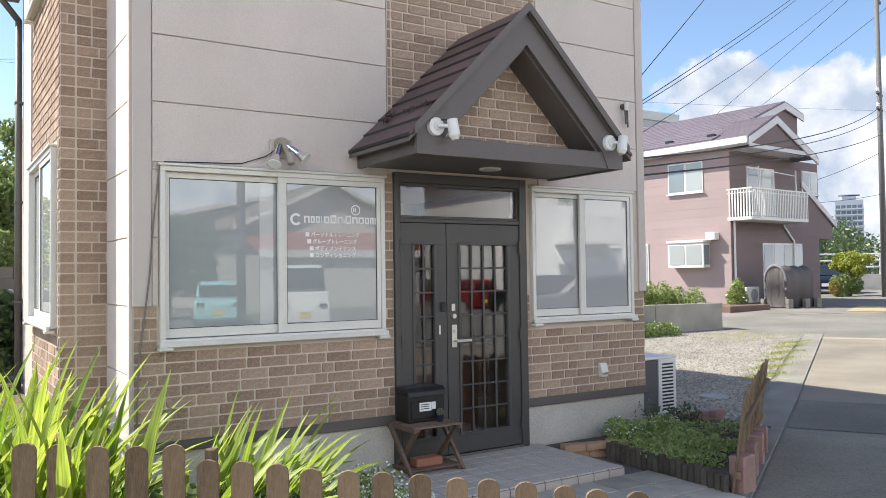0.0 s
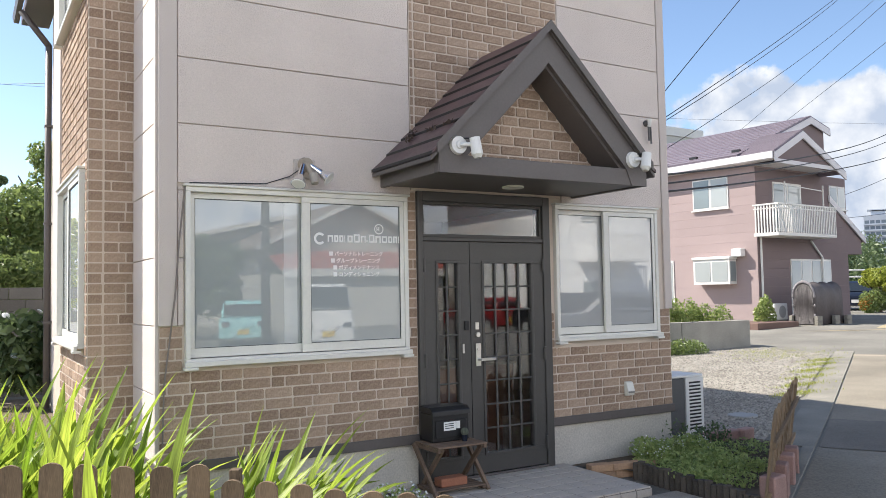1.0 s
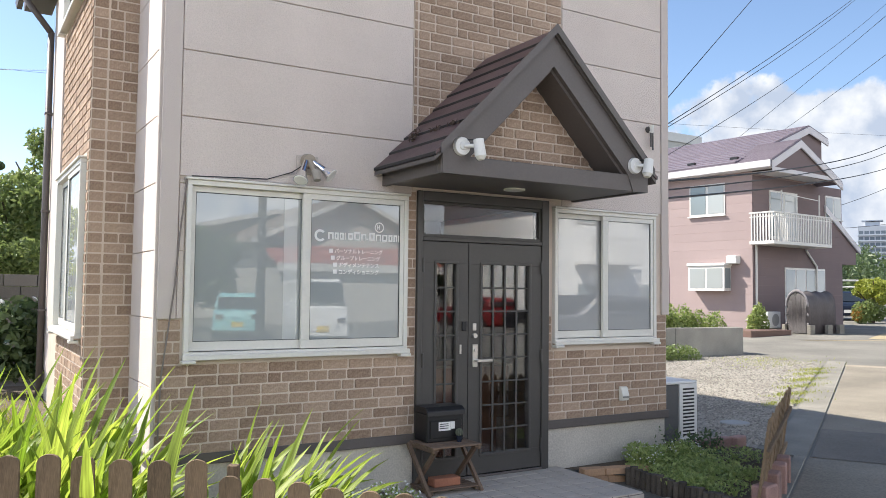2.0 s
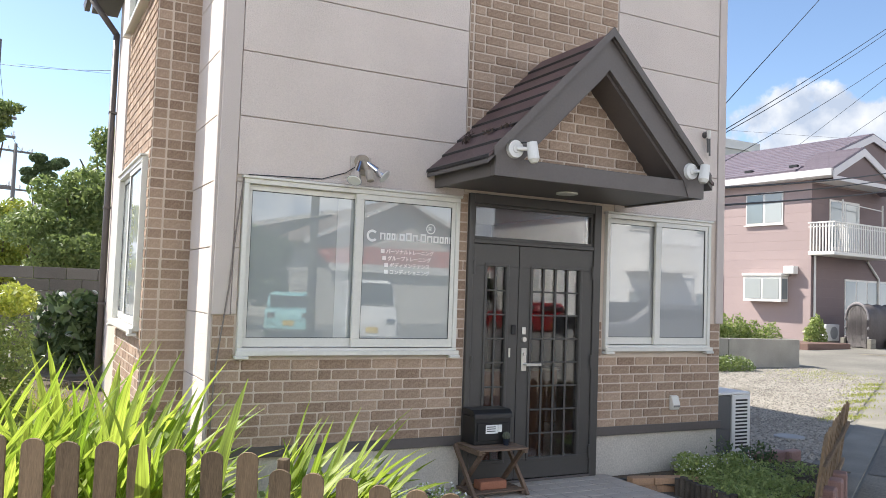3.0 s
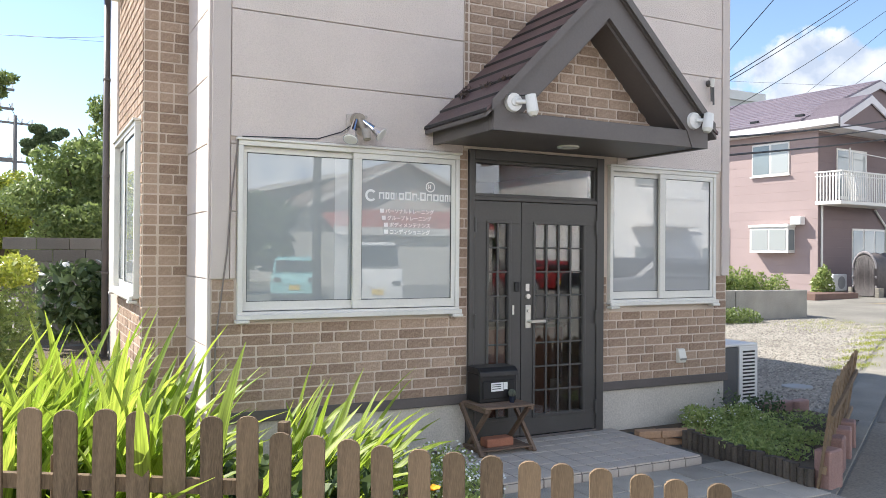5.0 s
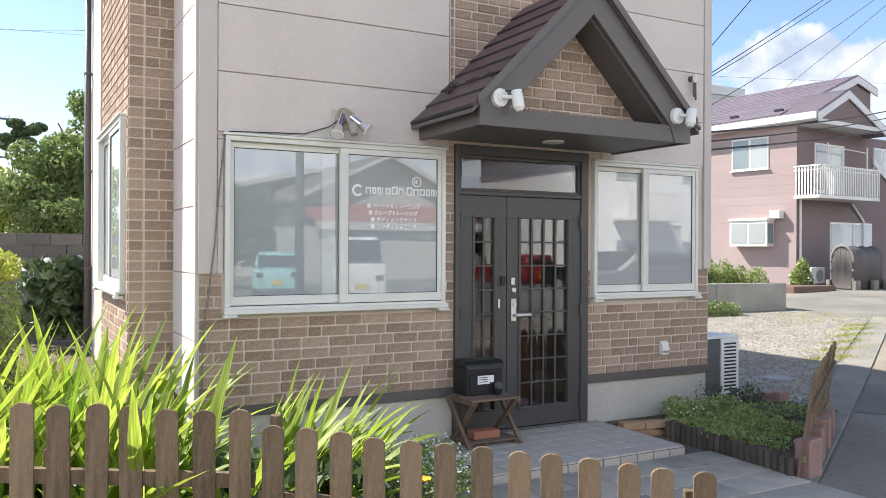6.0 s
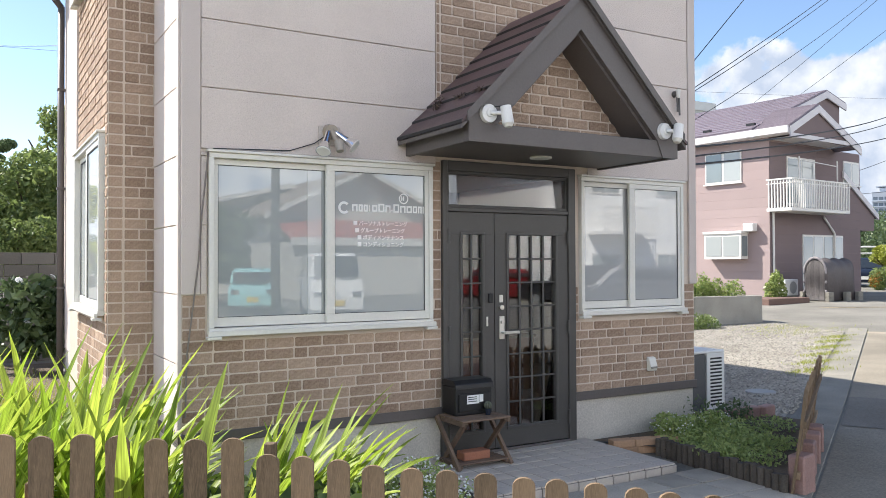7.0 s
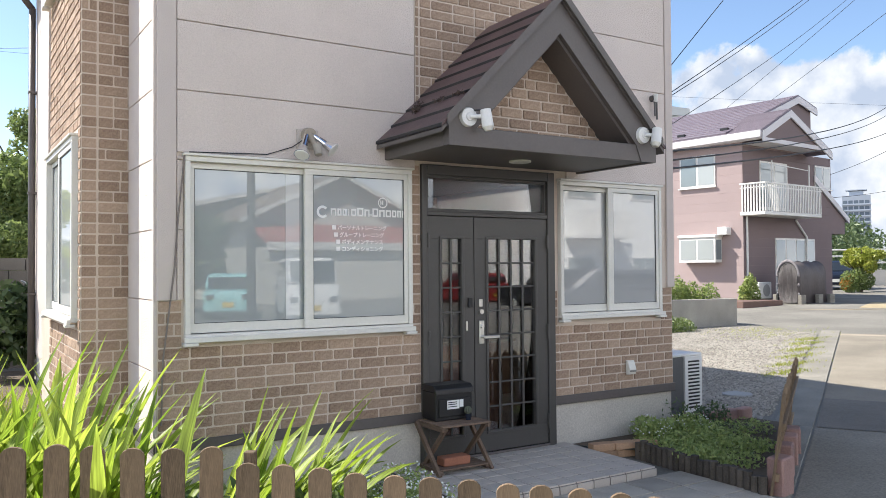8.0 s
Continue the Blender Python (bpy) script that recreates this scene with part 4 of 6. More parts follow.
def far_window(y0, y1, z0, z1, proud=0.03, glass=PWIN, side=True, split=2, parent=house):
    """A white-framed window on the side (along y) or front (along x) of the pink house."""
    w = part("window", boxes((0, y1 - y0, -proud, 0.0, z0, z1)) if not side else boxes((0, y1 - y0, -proud, 0, z0, z1)), WPAINT, parent, "white-framed window")
    n = split
    for k in range(n):
        a, b = (y1 - y0) * k / n + 0.05, (y1 - y0) * (k + 1) / n - 0.05
        part("pane", boxes((a, b, -proud - 0.008, -proud - 0.002, z0 + 0.07, z1 - 0.07)), glass if k % 2 == 0 else CURT, w)
    part("sill", boxes((-0.05, y1 - y0 + 0.05, -proud - 0.06, -proud - 0.001, z0 - 0.04, z0)), WPAINT, w)
    w.matrix_basis = pose(-0.019, y1, 0, 0, 0, -90) if side else pose(y0, -0.019, 0)
    return w


Z0 = 0.2
far_window(1.06, 2.56, 4.13, 5.28)
far_window(3.53, 5.1, 0.76, 2.34, glass=CURT)
far_window(6.0, 7.6, 4.13, 5.28)
far_window(1.0, 2.82, 3.3, 5.0, side=False)
far_window(1.95, 4.70, 0.35, 2.27, side=False, split=4)
far_window(4.80, 5.95, 4.2, 5.1, side=False)
bay = part("bay_window", boxes((-0.42, 0, 0.85, 2.36, 1.40, 2.28)), WPAINT, house, "white box bay window")
part("bay_roof", boxes((-0.46, 0, 0.80, 2.41, 2.281, 2.39), bevel=0.02), WPAINT, bay)
part("pane", boxes((-0.43, -0.422, 0.93, 1.56, 1.50, 2.20)), CURT, bay)
part("pane", boxes((-0.43, -0.422, 1.64, 2.28, 1.50, 2.20)), CURT, bay)
part("pane", boxes((-0.37, -0.06, 0.84, 0.848, 1.50, 2.20)), PWIN, bay)
part("vent_hood", boxes((-0.30, -0.019, 0.46, 0.86, 2.36, 2.64), bevel=0.02), WHITE, house, "white vent hood")
# balcony
B0, B1, BT = -0.23, 3.52, 4.06
bal = part("balcony", boxes((B0, B1, -0.95, -0.02, 3.0, 3.12), bevel=0.01), WPAINT, house, "white balcony with upright bars")
part("handrail", boxes((B0 - 0.02, B1 + 0.02, -0.98, -0.93, BT, BT + 0.05), (B0 - 0.02, B0 + 0.03, -0.93, -0.02, BT, BT + 0.05), (B1 - 0.03, B1 + 0.02, -0.93, -0.02, BT, BT + 0.05)), WPAINT, bal)
part("lower_rail", boxes((B0 - 0.02, B1 + 0.02, -0.97, -0.94, BT - 0.13, BT - 0.10), (B0, B0 + 0.02, -0.93, -0.02, BT - 0.13, BT - 0.10)), WPAINT, bal)
for k in range(34):
    part("baluster", boxes((B0 + 0.03 + 0.11 * k, B0 + 0.078 + 0.11 * k, -0.965, -0.945, 3.12, BT)), WPAINT, bal)
for k in range(8):
    part("baluster", boxes((B0, B0 + 0.02, -0.9 + 0.11 * k, -0.852 + 0.11 * k, 3.12, BT)), WPAINT, bal)
part("laundry_pole", rod(bmesh.new(), (0.75, -0.5, 4.85), (3.5, -0.5, 4.75), 0.018), STEEL, bal)
for x in (0.95, 3.45):
    part("pole_holder", boxes((x - 0.02, x + 0.02, -0.55, -0.51, 3.12, 4.95)), WPAINT, bal)
part("corner_pipe", rod(bmesh.new(), (0.12, -0.06, 0.0), (0.12, -0.06, 3.0), 0.04), WPAINT, house)
part("drain_pipe", rod(bmesh.new(), (3.3, -0.08, 2.95), (4.05, -0.08, 2.34), 0.04), WPAINT, house)
part("drain_pipe", rod(bmesh.new(), (4.05, -0.08, 2.34), (4.05, -0.08, 0.2), 0.04), WPAINT, house)
ac2 = thing("air_conditioner", "white outdoor air conditioner at the pink house", "air conditioner", (22.66, 12.28, 0.22), 5)
part("casing", boxes((0, 0.78, 0, 0.28, 0.17, 0.73), bevel=0.02), WHITE, ac2)
part("fan_grille", rod(bmesh.new(), (0.45, -0.004, 0.45), (0.45, -0.012, 0.45), 0.21, n=24), mat("fan_grey", (0.35, 0.35, 0.34), 0.5), ac2)
part("foot", boxes((0.05, 0.7, 0.02, 0.26, 0, 0.169)), KERBM, ac2)

# grey-roofed wing seen over the house
flat = thing("far_building", "pale grey flat-roofed building behind the pink house", "building", (33.35, 27.1, 0.2))
part("wall", boxes((-3, 3, 0, 8, 0, 10.1)), mat("grey_render", (0.42, 0.43, 0.41), 0.9, var=0.1, scale=0.5), flat)
part("parapet", boxes((-3.1, 3.1, -0.1, 8.1, 10.1, 10.6)), mat("pale_render", (0.55, 0.56, 0.54), 0.9, var=0.08), flat)

# storage tent
tent = thing("storage_tent", "grey-brown tarpaulin storage tent on concrete blocks", "tent", (22.9, 11.33, 0.22), 0)
tent.matrix_basis = tent.matrix_basis @ Matrix.Diagonal((0.66, 0.64, 0.97, 1))
TARP = mat("grey_brown_tarp", (0.10, 0.086, 0.084), 0.6, var=0.2, scale=1.5, fine=12, bump=0.5)
arch = [(-0.62, 0.05), (0.62, 0.05), (0.62, 1.0)] + [(0.62 * math.cos(radians(a)), 1.0 + 0.5 * math.sin(radians(a))) for a in range(15, 180, 15)] + [(-0.62, 1.0)]
bm = bmesh.new()
for k in range(13):
    x = 2.3 * k / 12
    f = 1 - 0.05 * math.sin(math.pi * k / 12 * 3) ** 2
    ring = [bm.verts.new((x, p[0] * f + 0.02 * math.sin(5 * x + 9 * p[1]), p[1] * (f if p[1] > 0.1 else 1))) for p in arch]
    if k:
        for i in range(len(arch)):
            j = (i + 1) % len(arch)
            bm.faces.new((last[i], ring[i], ring[j], last[j]))
    else:
        bm.faces.new(ring)
    last = ring
bm.faces.new(last)
bmesh.ops.recalc_face_normals(bm, faces=bm.faces)
part("cover", bm, TARP, tent, smooth=True)
bm = bmesh.new()
for i in range(2, len(arch) + 1):
    p, q = arch[i - 1], arch[i % len(arch)]
    for h in range(3):
        a = (p[0] + (q[0] - p[0]) * h / 3, p[1] + (q[1] - p[1]) * h / 3)
        bmesh.ops.create_icosphere(bm, subdivisions=1, radius=0.06, matrix=Matrix.Translation((-0.03, a[0], a[1])))
part("gathered_hem", bm, mat("hem_tarp", (0.24, 0.22, 0.22), 0.7, var=0.2), tent, "pale gathered hem round the door")["kind"] = "stuff"
bm = bmesh.new()
row = None
for k in range(29):
    y = -0.54 + 1.08 * k / 28
    x = -0.035 + 0.012 * math.sin(17 * y) + 0.006 * math.sin(41 * y)
    now = [bm.verts.new((x - 0.01 * h, y, 0.06 + h * (0.94 + 0.42 * math.sqrt(max(0.02, 1 - (y / 0.56) ** 2))))) for h in (0, 0.5, 1)]
    if row:
        for h in range(2):
            bm.faces.new((row[h], now[h], now[h + 1], row[h + 1]))
    row = now
bmesh.ops.solidify(bm, geom=bm.faces[:], thickness=0.006)
part("door_flap", bm, TARP, tent, "hanging door flap with folds", smooth=True)
for x, y in ((-0.15, -0.75), (-0.15, 0.72), (1.2, -0.8), (2.2, -0.8)):
    b = part("concrete_block", boxes((x, x + 0.39, y - 0.1, y + 0.1, -0.02, 0.17), (x, x + 0.39, y - 0.1, y + 0.1, 0.175, 0.34), bevel=0.01), KERBM, tent, "stacked grey concrete blocks")


# ---- planting ----
def plant_leaves(name, label, cat, at, blobs, n, size, material, seed, flowers=0, trunk=None, kind="", petal=0.02):
    t = thing(name, label, cat, at, kind=kind)
    r = np.random.default_rng(seed)
    if trunk:
        bm = bmesh.new()
        for p, q, a, b in trunk:
            rod(bm, p, q, a, b, n=9)
        part("trunk", bm, BARK, t)
    leaves("crown" if trunk else "foliage", r, blobs, n, size, material, t)
    if flowers:
        bm = bmesh.new()
        for k in range(flowers):
            b = blobs[r.integers(len(blobs))]
            d = r.normal(size=3)
            d /= np.linalg.norm(d)
            d[2] = abs(d[2])
            p = Vector(np.array(b[0]) + d * np.array(b[1]) * 1.05)
            m = Matrix.Translation(p) @ Euler((r.uniform(-0.7, 0.7) + 0.5, r.uniform(-0.7, 0.7), 0)).to_matrix().to_4x4()
            bmesh.ops.create_cone(bm, cap_ends=True, segments=7, radius1=petal, radius2=petal * 0.6, depth=petal * 0.3, matrix=m)
        part("blossom", bm, PETAL, t, "small white blossoms")
    return t


def mound(cx, cy, w, d, h, n, seed):
    r = np.random.default_rng(seed)
    return [((cx + r.uniform(-w, w), cy + r.uniform(-d, d), h * r.uniform(0.25, 0.6)), (0.16, 0.16, h * r.uniform(0.5, 0.8))) for _ in range(n)]


plant_leaves("daisy_bush", "low green bush with tiny white daisies", "bush", (0.0, 0.0, -0.02), mound(1.0, -0.95, 0.42, 0.5, 0.25, 20, 3), 6500, 0.015, LEAF_HERB, 11, flowers=900, petal=0.008)
plant_leaves("daisy_bush", "low green bush with tiny white daisies", "bush", (0.0, 0.0, 0.0), mound(4.22, -0.28, 0.5, 0.14, 0.17, 16, 4), 3600, 0.018, LEAF_HERB, 12, flowers=170, petal=0.008)
plant_leaves("herb_patch", "leafy bright green herbs in the flower bed", "herb", (0.0, 0.0, 0.03), mound(4.25, -0.85, 0.38, 0.30, 0.08, 24, 5) + mound(3.93, -1.15, 0.12, 0.22, 0.07, 10, 9) + mound(4.75, -0.5, 0.4, 0.2, 0.12, 10, 8), 6500, 0.017, LEAF_HERB, 13)
plant_leaves("herb_patch", "dark reddish herb with fine leaves", "herb", (0.0, 0.0, 0.0), mound(4.9, -0.15, 0.25, 0.1, 0.24, 6, 6), 700, 0.022, LEAF_DARK, 14)
flower = thing("orange_flower", "single orange cosmos flower on a thin stem", "flower", (0.45, -2.35, -0.02))
part("stem", rod(bmesh.new(), (0, 0, 0), (0.02, 0.0, 0.52), 0.004), LEAF_MID, flower)
bm = bmesh.new()
for k in range(8):
    a = radians(45 * k)
    bmesh.ops.create_cube(bm, size=1.0, matrix=Matrix.Translation((0.02 + 0.022 * math.cos(a), 0.022 * math.sin(a), 0.525)) @ Euler((0.2, -0.3, a)).to_matrix().to_4x4() @ Matrix.Diagonal((0.034, 0.02, 0.003, 1)))
part("petals", bm, mat("orange_petal", (0.85, 0.33, 0.01), 0.6, var=0.1, bump=0), flower, "orange petals")


def blade(length, width, bend, seed):
    """A folded sword-shaped leaf that arches over; it rises along z and bends to +x."""
    r = random.Random(seed)
    bm = bmesh.new()
    n, rows = 9, []
    a, x, z, tw = 0.0, 0.0, 0.0, r.uniform(-0.5, 0.5)
    for k in range(n + 1):
        t = k / n
        w = 1.3 * width * (0.45 + 1.1 * t) * (1 - t ** 2.2) if t < 1 else 0.0008
        w = max(w, 0.0008)
        c, s = math.cos(tw * t), math.sin(tw * t)
        rows.append([bm.verts.new((x - 0.25 * w, -w * c, z - w * s)), bm.verts.new((x + 0.25 * w, 0, z)), bm.verts.new((x - 0.25 * w, w * c, z + w * s))])
        a = bend * t ** 1.4
        x += math.sin(a) * length / n
        z += math.cos(a) * length / n
    for p, q in zip(rows, rows[1:]):
        bm.faces.new((p[0], p[1], q[1], q[0]))
        bm.faces.new((p[1], p[2], q[2], q[1]))
    return mesh_of("leaf", bm, LEAF_SWORD)


BLADES = [blade(L, w, b, k) for k, (L, w, b) in enumerate(((1.05, 0.0300, 0.35), (0.95, 0.0375, 0.75), (0.85, 0.0325, 1.2), (1.1, 0.0250, 0.55), (0.7, 0.0300, 0.9), (0.9, 0.0425, 0.5), (0.8, 0.0225, 1.6)))]


def sword_plant(x, y, n, lean_to=None, tall=1.0, seed=0):
    r = random.Random(seed)
    t = thing("sword_leaf_plant", "clump of bright green sword-shaped leaves", "plant", (x, y, -0.03), group="sword-leaved plants")
    for k in range(n):
        o = part("leaf", r.choice(BLADES), LEAF_SWORD, t)
        for p in o.data.polygons:
            p.use_smooth = True
        az = r.uniform(0, 360) if lean_to is None else lean_to + r.gauss(0, 38)
        lean = abs(r.gauss(15, 13)) if lean_to is None else abs(r.gauss(26, 14))
        s = tall * r.uniform(0.72, 1.12)
        o.matrix_basis = pose(r.uniform(-0.10, 0.10), r.uniform(-0.10, 0.10), 0) @ pose(0, 0, 0, 0, 0, az) @ pose(0, 0, 0, 0, lean, r.uniform(-40, 40)) @ Matrix.Diagonal((s, s, s, 1))
    return t


k = 0
for x, y in ((-1.75, -1.05), (-1.45, -1.15), (-1.15, -1.3), (-0.85, -1.45), (-0.6, -1.6), (-1.6, -0.7), (-1.3, -0.8), (-1.0, -0.95), (-0.7, -1.15), (-0.45, -1.3),
             (-1.15, -0.4), (-0.85, -0.55), (-0.55, -0.75), (-0.3, -0.95), (-1.7, -0.2), (-1.3, 0.0), (-0.9, -0.1), (-0.6, -0.3), (-0.3, -0.5), (-1.95, -0.6)):
    gap = abs(x + 1.1 - 0.2 * (y + 5.47)) < 0.24
    sword_plant(x, y, 12 if gap else 25, None if k % 3 else -20, 0.80 if gap else 1.10, 40 + k)
    k += 1
for x, y, az in ((-0.12, -1.55, -60), (0.05, -1.35, -15), (0.25, -1.45, -10), (0.12, -1.1, 0), (0.38, -1.2, -12), (0.3, -0.95, -5), (0.5, -1.0, -8), (0.5, -1.35, -15)):
    sword_plant(x - 0.04, y, 13, az, 0.90, 90 + k)
    k += 1
tall = thing("sword_leaf_plant", "tall upright sword leaf beside the fence", "plant", (-0.42, -1.95, -0.03), group="sword-leaved plants")
for a, s, b in ((20, 1.12, 0), (190, 0.8, 5)):
    o = part("leaf", BLADES[b], LEAF_SWORD, tall)
    o.matrix_basis = pose(0, 0, 0, 0, 3, a) @ Matrix.Diagonal((s, s * 1.7, s, 1))

# hedge, garden wall and trees beyond the side of the house
hedge = plant_leaves("hedge", "clipped hedge with a yellow-green square top", "hedge", (0, 0, 0), [((-1.93 + 0.25 * i, 2.85 + 0.45 * j, 0.2 + 0.2 * m), (0.2, 0.28, 0.2)) for i in range(4) for j in range(3) for m in range(5)], 9500, 0.028, LEAF_MID, 21)
leaves("top_growth", np.random.default_rng(24), [((-1.93 + 0.25 * i, 2.85 + 0.45 * j, 1.33), (0.2, 0.28, 0.15)) for i in range(4) for j in range(3)], 5000, 0.028, LEAF_LIME, hedge)
plant_leaves("hydrangea", "dark hydrangea bush with pale flower heads", "bush", (0, 0, 0), [((-0.36 + 0.3 * i, 7.7 + 0.3 * (i % 2), 0.45 + 0.33 * j), (0.3, 0.28, 0.26)) for i in range(-1, 3) for j in range(3)], 1900, 0.085, LEAF_DARK, 22, flowers=9, petal=0.06)
gwall = thing("garden_wall", "weathered grey block garden wall", "wall", (0, 0, 0))
GW = mat("dark_block_wall", (0.15, 0.14, 0.125), 0.9, var=0.3, scale=1.0, fine=50, bump=0.3, rnd=0.25)
for j in range(9):
    for i in range(9):
        part("wall_block", boxes((-1.42 + 0.5 * i + 0.25 * (j % 2), -1.42 + 0.5 * i + 0.25 * (j % 2) + 0.49, 9.6, 9.75, -0.05 + 0.2 * j, -0.05 + 0.2 * j + 0.194), bevel=0.005), GW, gwall)
rt = np.random.default_rng(3)


def cloud(cx, cy, cz, w, h, n, r):
    return [((cx + rt.uniform(-w, w), cy + rt.uniform(-w, w), cz + rt.uniform(-h, h)), (r * rt.uniform(0.6, 1.2), r * rt.uniform(0.6, 1.2), r * rt.uniform(0.5, 0.9))) for _ in range(n)]


def limbs(h, spread, n, r):
    out = [((0, 0, 0), (0.1, 0.05, h * 0.55), r, r * 0.6)]
    for k in range(n):
        a = 2 * math.pi * k / n
        out.append(((0.1, 0.05, h * (0.35 + 0.2 * (k % 2))), (spread * math.cos(a), spread * math.sin(a), h * rnd.uniform(0.7, 0.95)), r * 0.5, r * 0.15))
    return out


plant_leaves("garden_tree", "broad garden tree with dense green leaves", "tree", (0.15, 13.44, 0), cloud(0, 0, 2.7, 0.9, 1.1, 24, 0.5), 17000, 0.06, LEAF_MID, 31, trunk=limbs(3.6, 1.0, 6, 0.12))
plant_leaves("garden_tree", "rounded clipped evergreen with layered leaves", "tree", (-0.53, 12.1, 0), cloud(0, 0, 2.1, 0.6, 0.7, 18, 0.42), 11000, 0.048, LEAF_MID, 32, trunk=limbs(2.6, 0.6, 5, 0.1))
plant_leaves("garden_tree", "yellow-green shrub tree beyond the wall", "tree", (-1.71, 17.7, 0), cloud(0, 0, 2.5, 0.7, 0.9, 20, 0.5), 11000, 0.062, LEAF_LIME, 33, trunk=limbs(3.2, 0.7, 5, 0.1))
plant_leaves("garden_tree", "tall loose tree with light green leaves", "tree", (0.68, 14.9, 0), cloud(0, 0, 3.9, 0.6, 1.1, 18, 0.36), 5000, 0.06, LEAF_MID, 34, trunk=limbs(5.2, 0.7, 6, 0.1))
plant_leaves("cloud_pruned_pine", "cloud-pruned dark pine with rounded pads", "tree", (-0.61, 23.9, 0), [((x, y, z), (0.27, 0.27, 0.15)) for x, y, z in ((-0.386 + 0.25, 0, 5.49), (-0.244 + 0.25, 0.2, 5.21), (0.34, 0, 5.29), (0.53, 0.3, 5.45), (-0.38, 0.1, 5.02), (0.19, 0, 4.93), (-0.33, 0, 4.75))], 15000, 0.045, LEAF_DARK, 35, trunk=limbs(5.4, 0.4, 5, 0.08))
plant_leaves("garden_tree", "leafy branch of a tree against the sky", "tree", (-1.9, 9.8, 0), cloud(0.1, 0, 4.15, 0.4, 0.3, 14, 0.2), 3000, 0.05, LEAF_MID, 36, trunk=limbs(4.1, 0.4, 5, 0.08))
# added dark leaves stand in for the shade at the foot of the clumps
plant_leaves("undergrowth", "dark low leaves added as shade under the sword-leaved plants", "foliage", (0, 0, 0), [((x, -1.55 + 0.75 * ((k * 7) % 10) / 10 - 0.35 * (x + 0.6), 0.18), (0.22, 0.22, 0.26)) for k, x in enumerate([-1.8 + 0.115 * q for q in range(20)])], 3200, 0.06, LEAF_DARK, 37, kind="stuff")

# planters before the pink house
PWALL = mat("stained_concrete", (0.33, 0.31, 0.27), 0.9, var=0.4, scale=2, fine=60, bump=0.3)
planter = thing("planter_wall", "concrete retaining wall of a raised planter", "planter", (15.2, 7.40, 0), -11)
for a, b in ((-5.8, -3.9), (-3.89, -1.96), (-1.95, 0)):
    part("wall_panel", boxes((a, b, 0, 0.18, -0.1, 0.74), bevel=0.01), PWALL, planter)
part("wall_panel", boxes((-0.18, 0, 0.181, 2.6, -0.1, 0.74), bevel=0.01), KERBM, planter)
part("soil", boxes((-5.8, -0.19, 0.19, 2.6, -0.1, 0.66)), SOIL, planter)
LEAF_BED = leaf_mat("bed_leaf", (0.17, 0.24, 0.06), (0.36, 0.41, 0.13), 0.4)
rs = np.random.default_rng(40)
row = []
for u in np.arange(-4.6, -0.25, 0.16):
    c, q = math.cos(radians(-11)), math.sin(radians(-11))
    w = rs.uniform(0.25, 1.3)
    row.append(((15.2 + c * u - q * w, 7.40 + q * u + c * w, rs.uniform(0.10, 0.36)), (rs.uniform(0.14, 0.26), rs.uniform(0.14, 0.26), rs.uniform(0.22, 0.42))))
plant_leaves("planter_shrub", "sunlit row of leafy shrubs in the planter", "shrub", (0, 0, 0.6), row, 9000, 0.042, LEAF_BED, 41)
plant_leaves("low_shrub", "dark low shrub on the gravel", "shrub", (0, 0, 0), [((11.9 + 0.3 * i, 7.5 - 0.06 * i, 0.12 + 0.05 * (i % 2)), (0.34, 0.28, 0.24)) for i in range(5)], 3200, 0.034, LEAF_MID, 42)
plant_leaves("corner_shrub", "leafy shrub at the corner of the pink house", "shrub", (0, 0, 0.2), [((21.50 + 0.17 * i, 12.0, 0.35 + 0.18 * (i % 3)), (0.2, 0.22, 0.34)) for i in range(4)], 1300, 0.06, LEAF_BED, 43)
low = part("planter_box", boxes((20.2, 22.2, 11.05, 12.3, 0.0, 0.40), bevel=0.02), mat("brown_planter", (0.16, 0.10, 0.08), 0.9))
tagged(low, "low brown planter at the corner of the house", "planter")

# ---- distance ----
# the tower's white is mixed to blue-grey, with distance haze in the colour
FARW = mat("hazy_white", (0.42, 0.46, 0.52), 0.9, var=0.05, bump=0)


def tower():
    t = thing("apartment_tower", "far white apartment tower with rows of balconies, haze in its colour", "building", (368.0, 213.0, 15.3), -60)
    part("wall", boxes((-6, 6, -5, 5, -16, 18.6)), mat("hazy_concrete", (0.36, 0.39, 0.44), 0.9, var=0.06), t)
    bm_mat = mat("tower_glass", (0.10, 0.13, 0.16), 0.3)
    for k in range(6):
        for j in range(5):
            part("window", boxes((-5.6 + 2.3 * j, -3.8 + 2.3 * j, -5.06, -5.005, 1.0 + 2.75 * k, 2.5 + 2.75 * k)), bm_mat, t)
    for k in range(6):
        part("balcony", boxes((-6.2, 6.2, -5.9, -5.07, 0.3 + 2.75 * k, 0.9 + 2.75 * k)), FARW, t)
    part("roof_house", boxes((-3, 3, -3, 3, 18.6, 20.6)), FARW, t)
    part("roof_frame", boxes((-4.5, 4.5, -4, 4, 21.0, 21.4)), FARW, t)


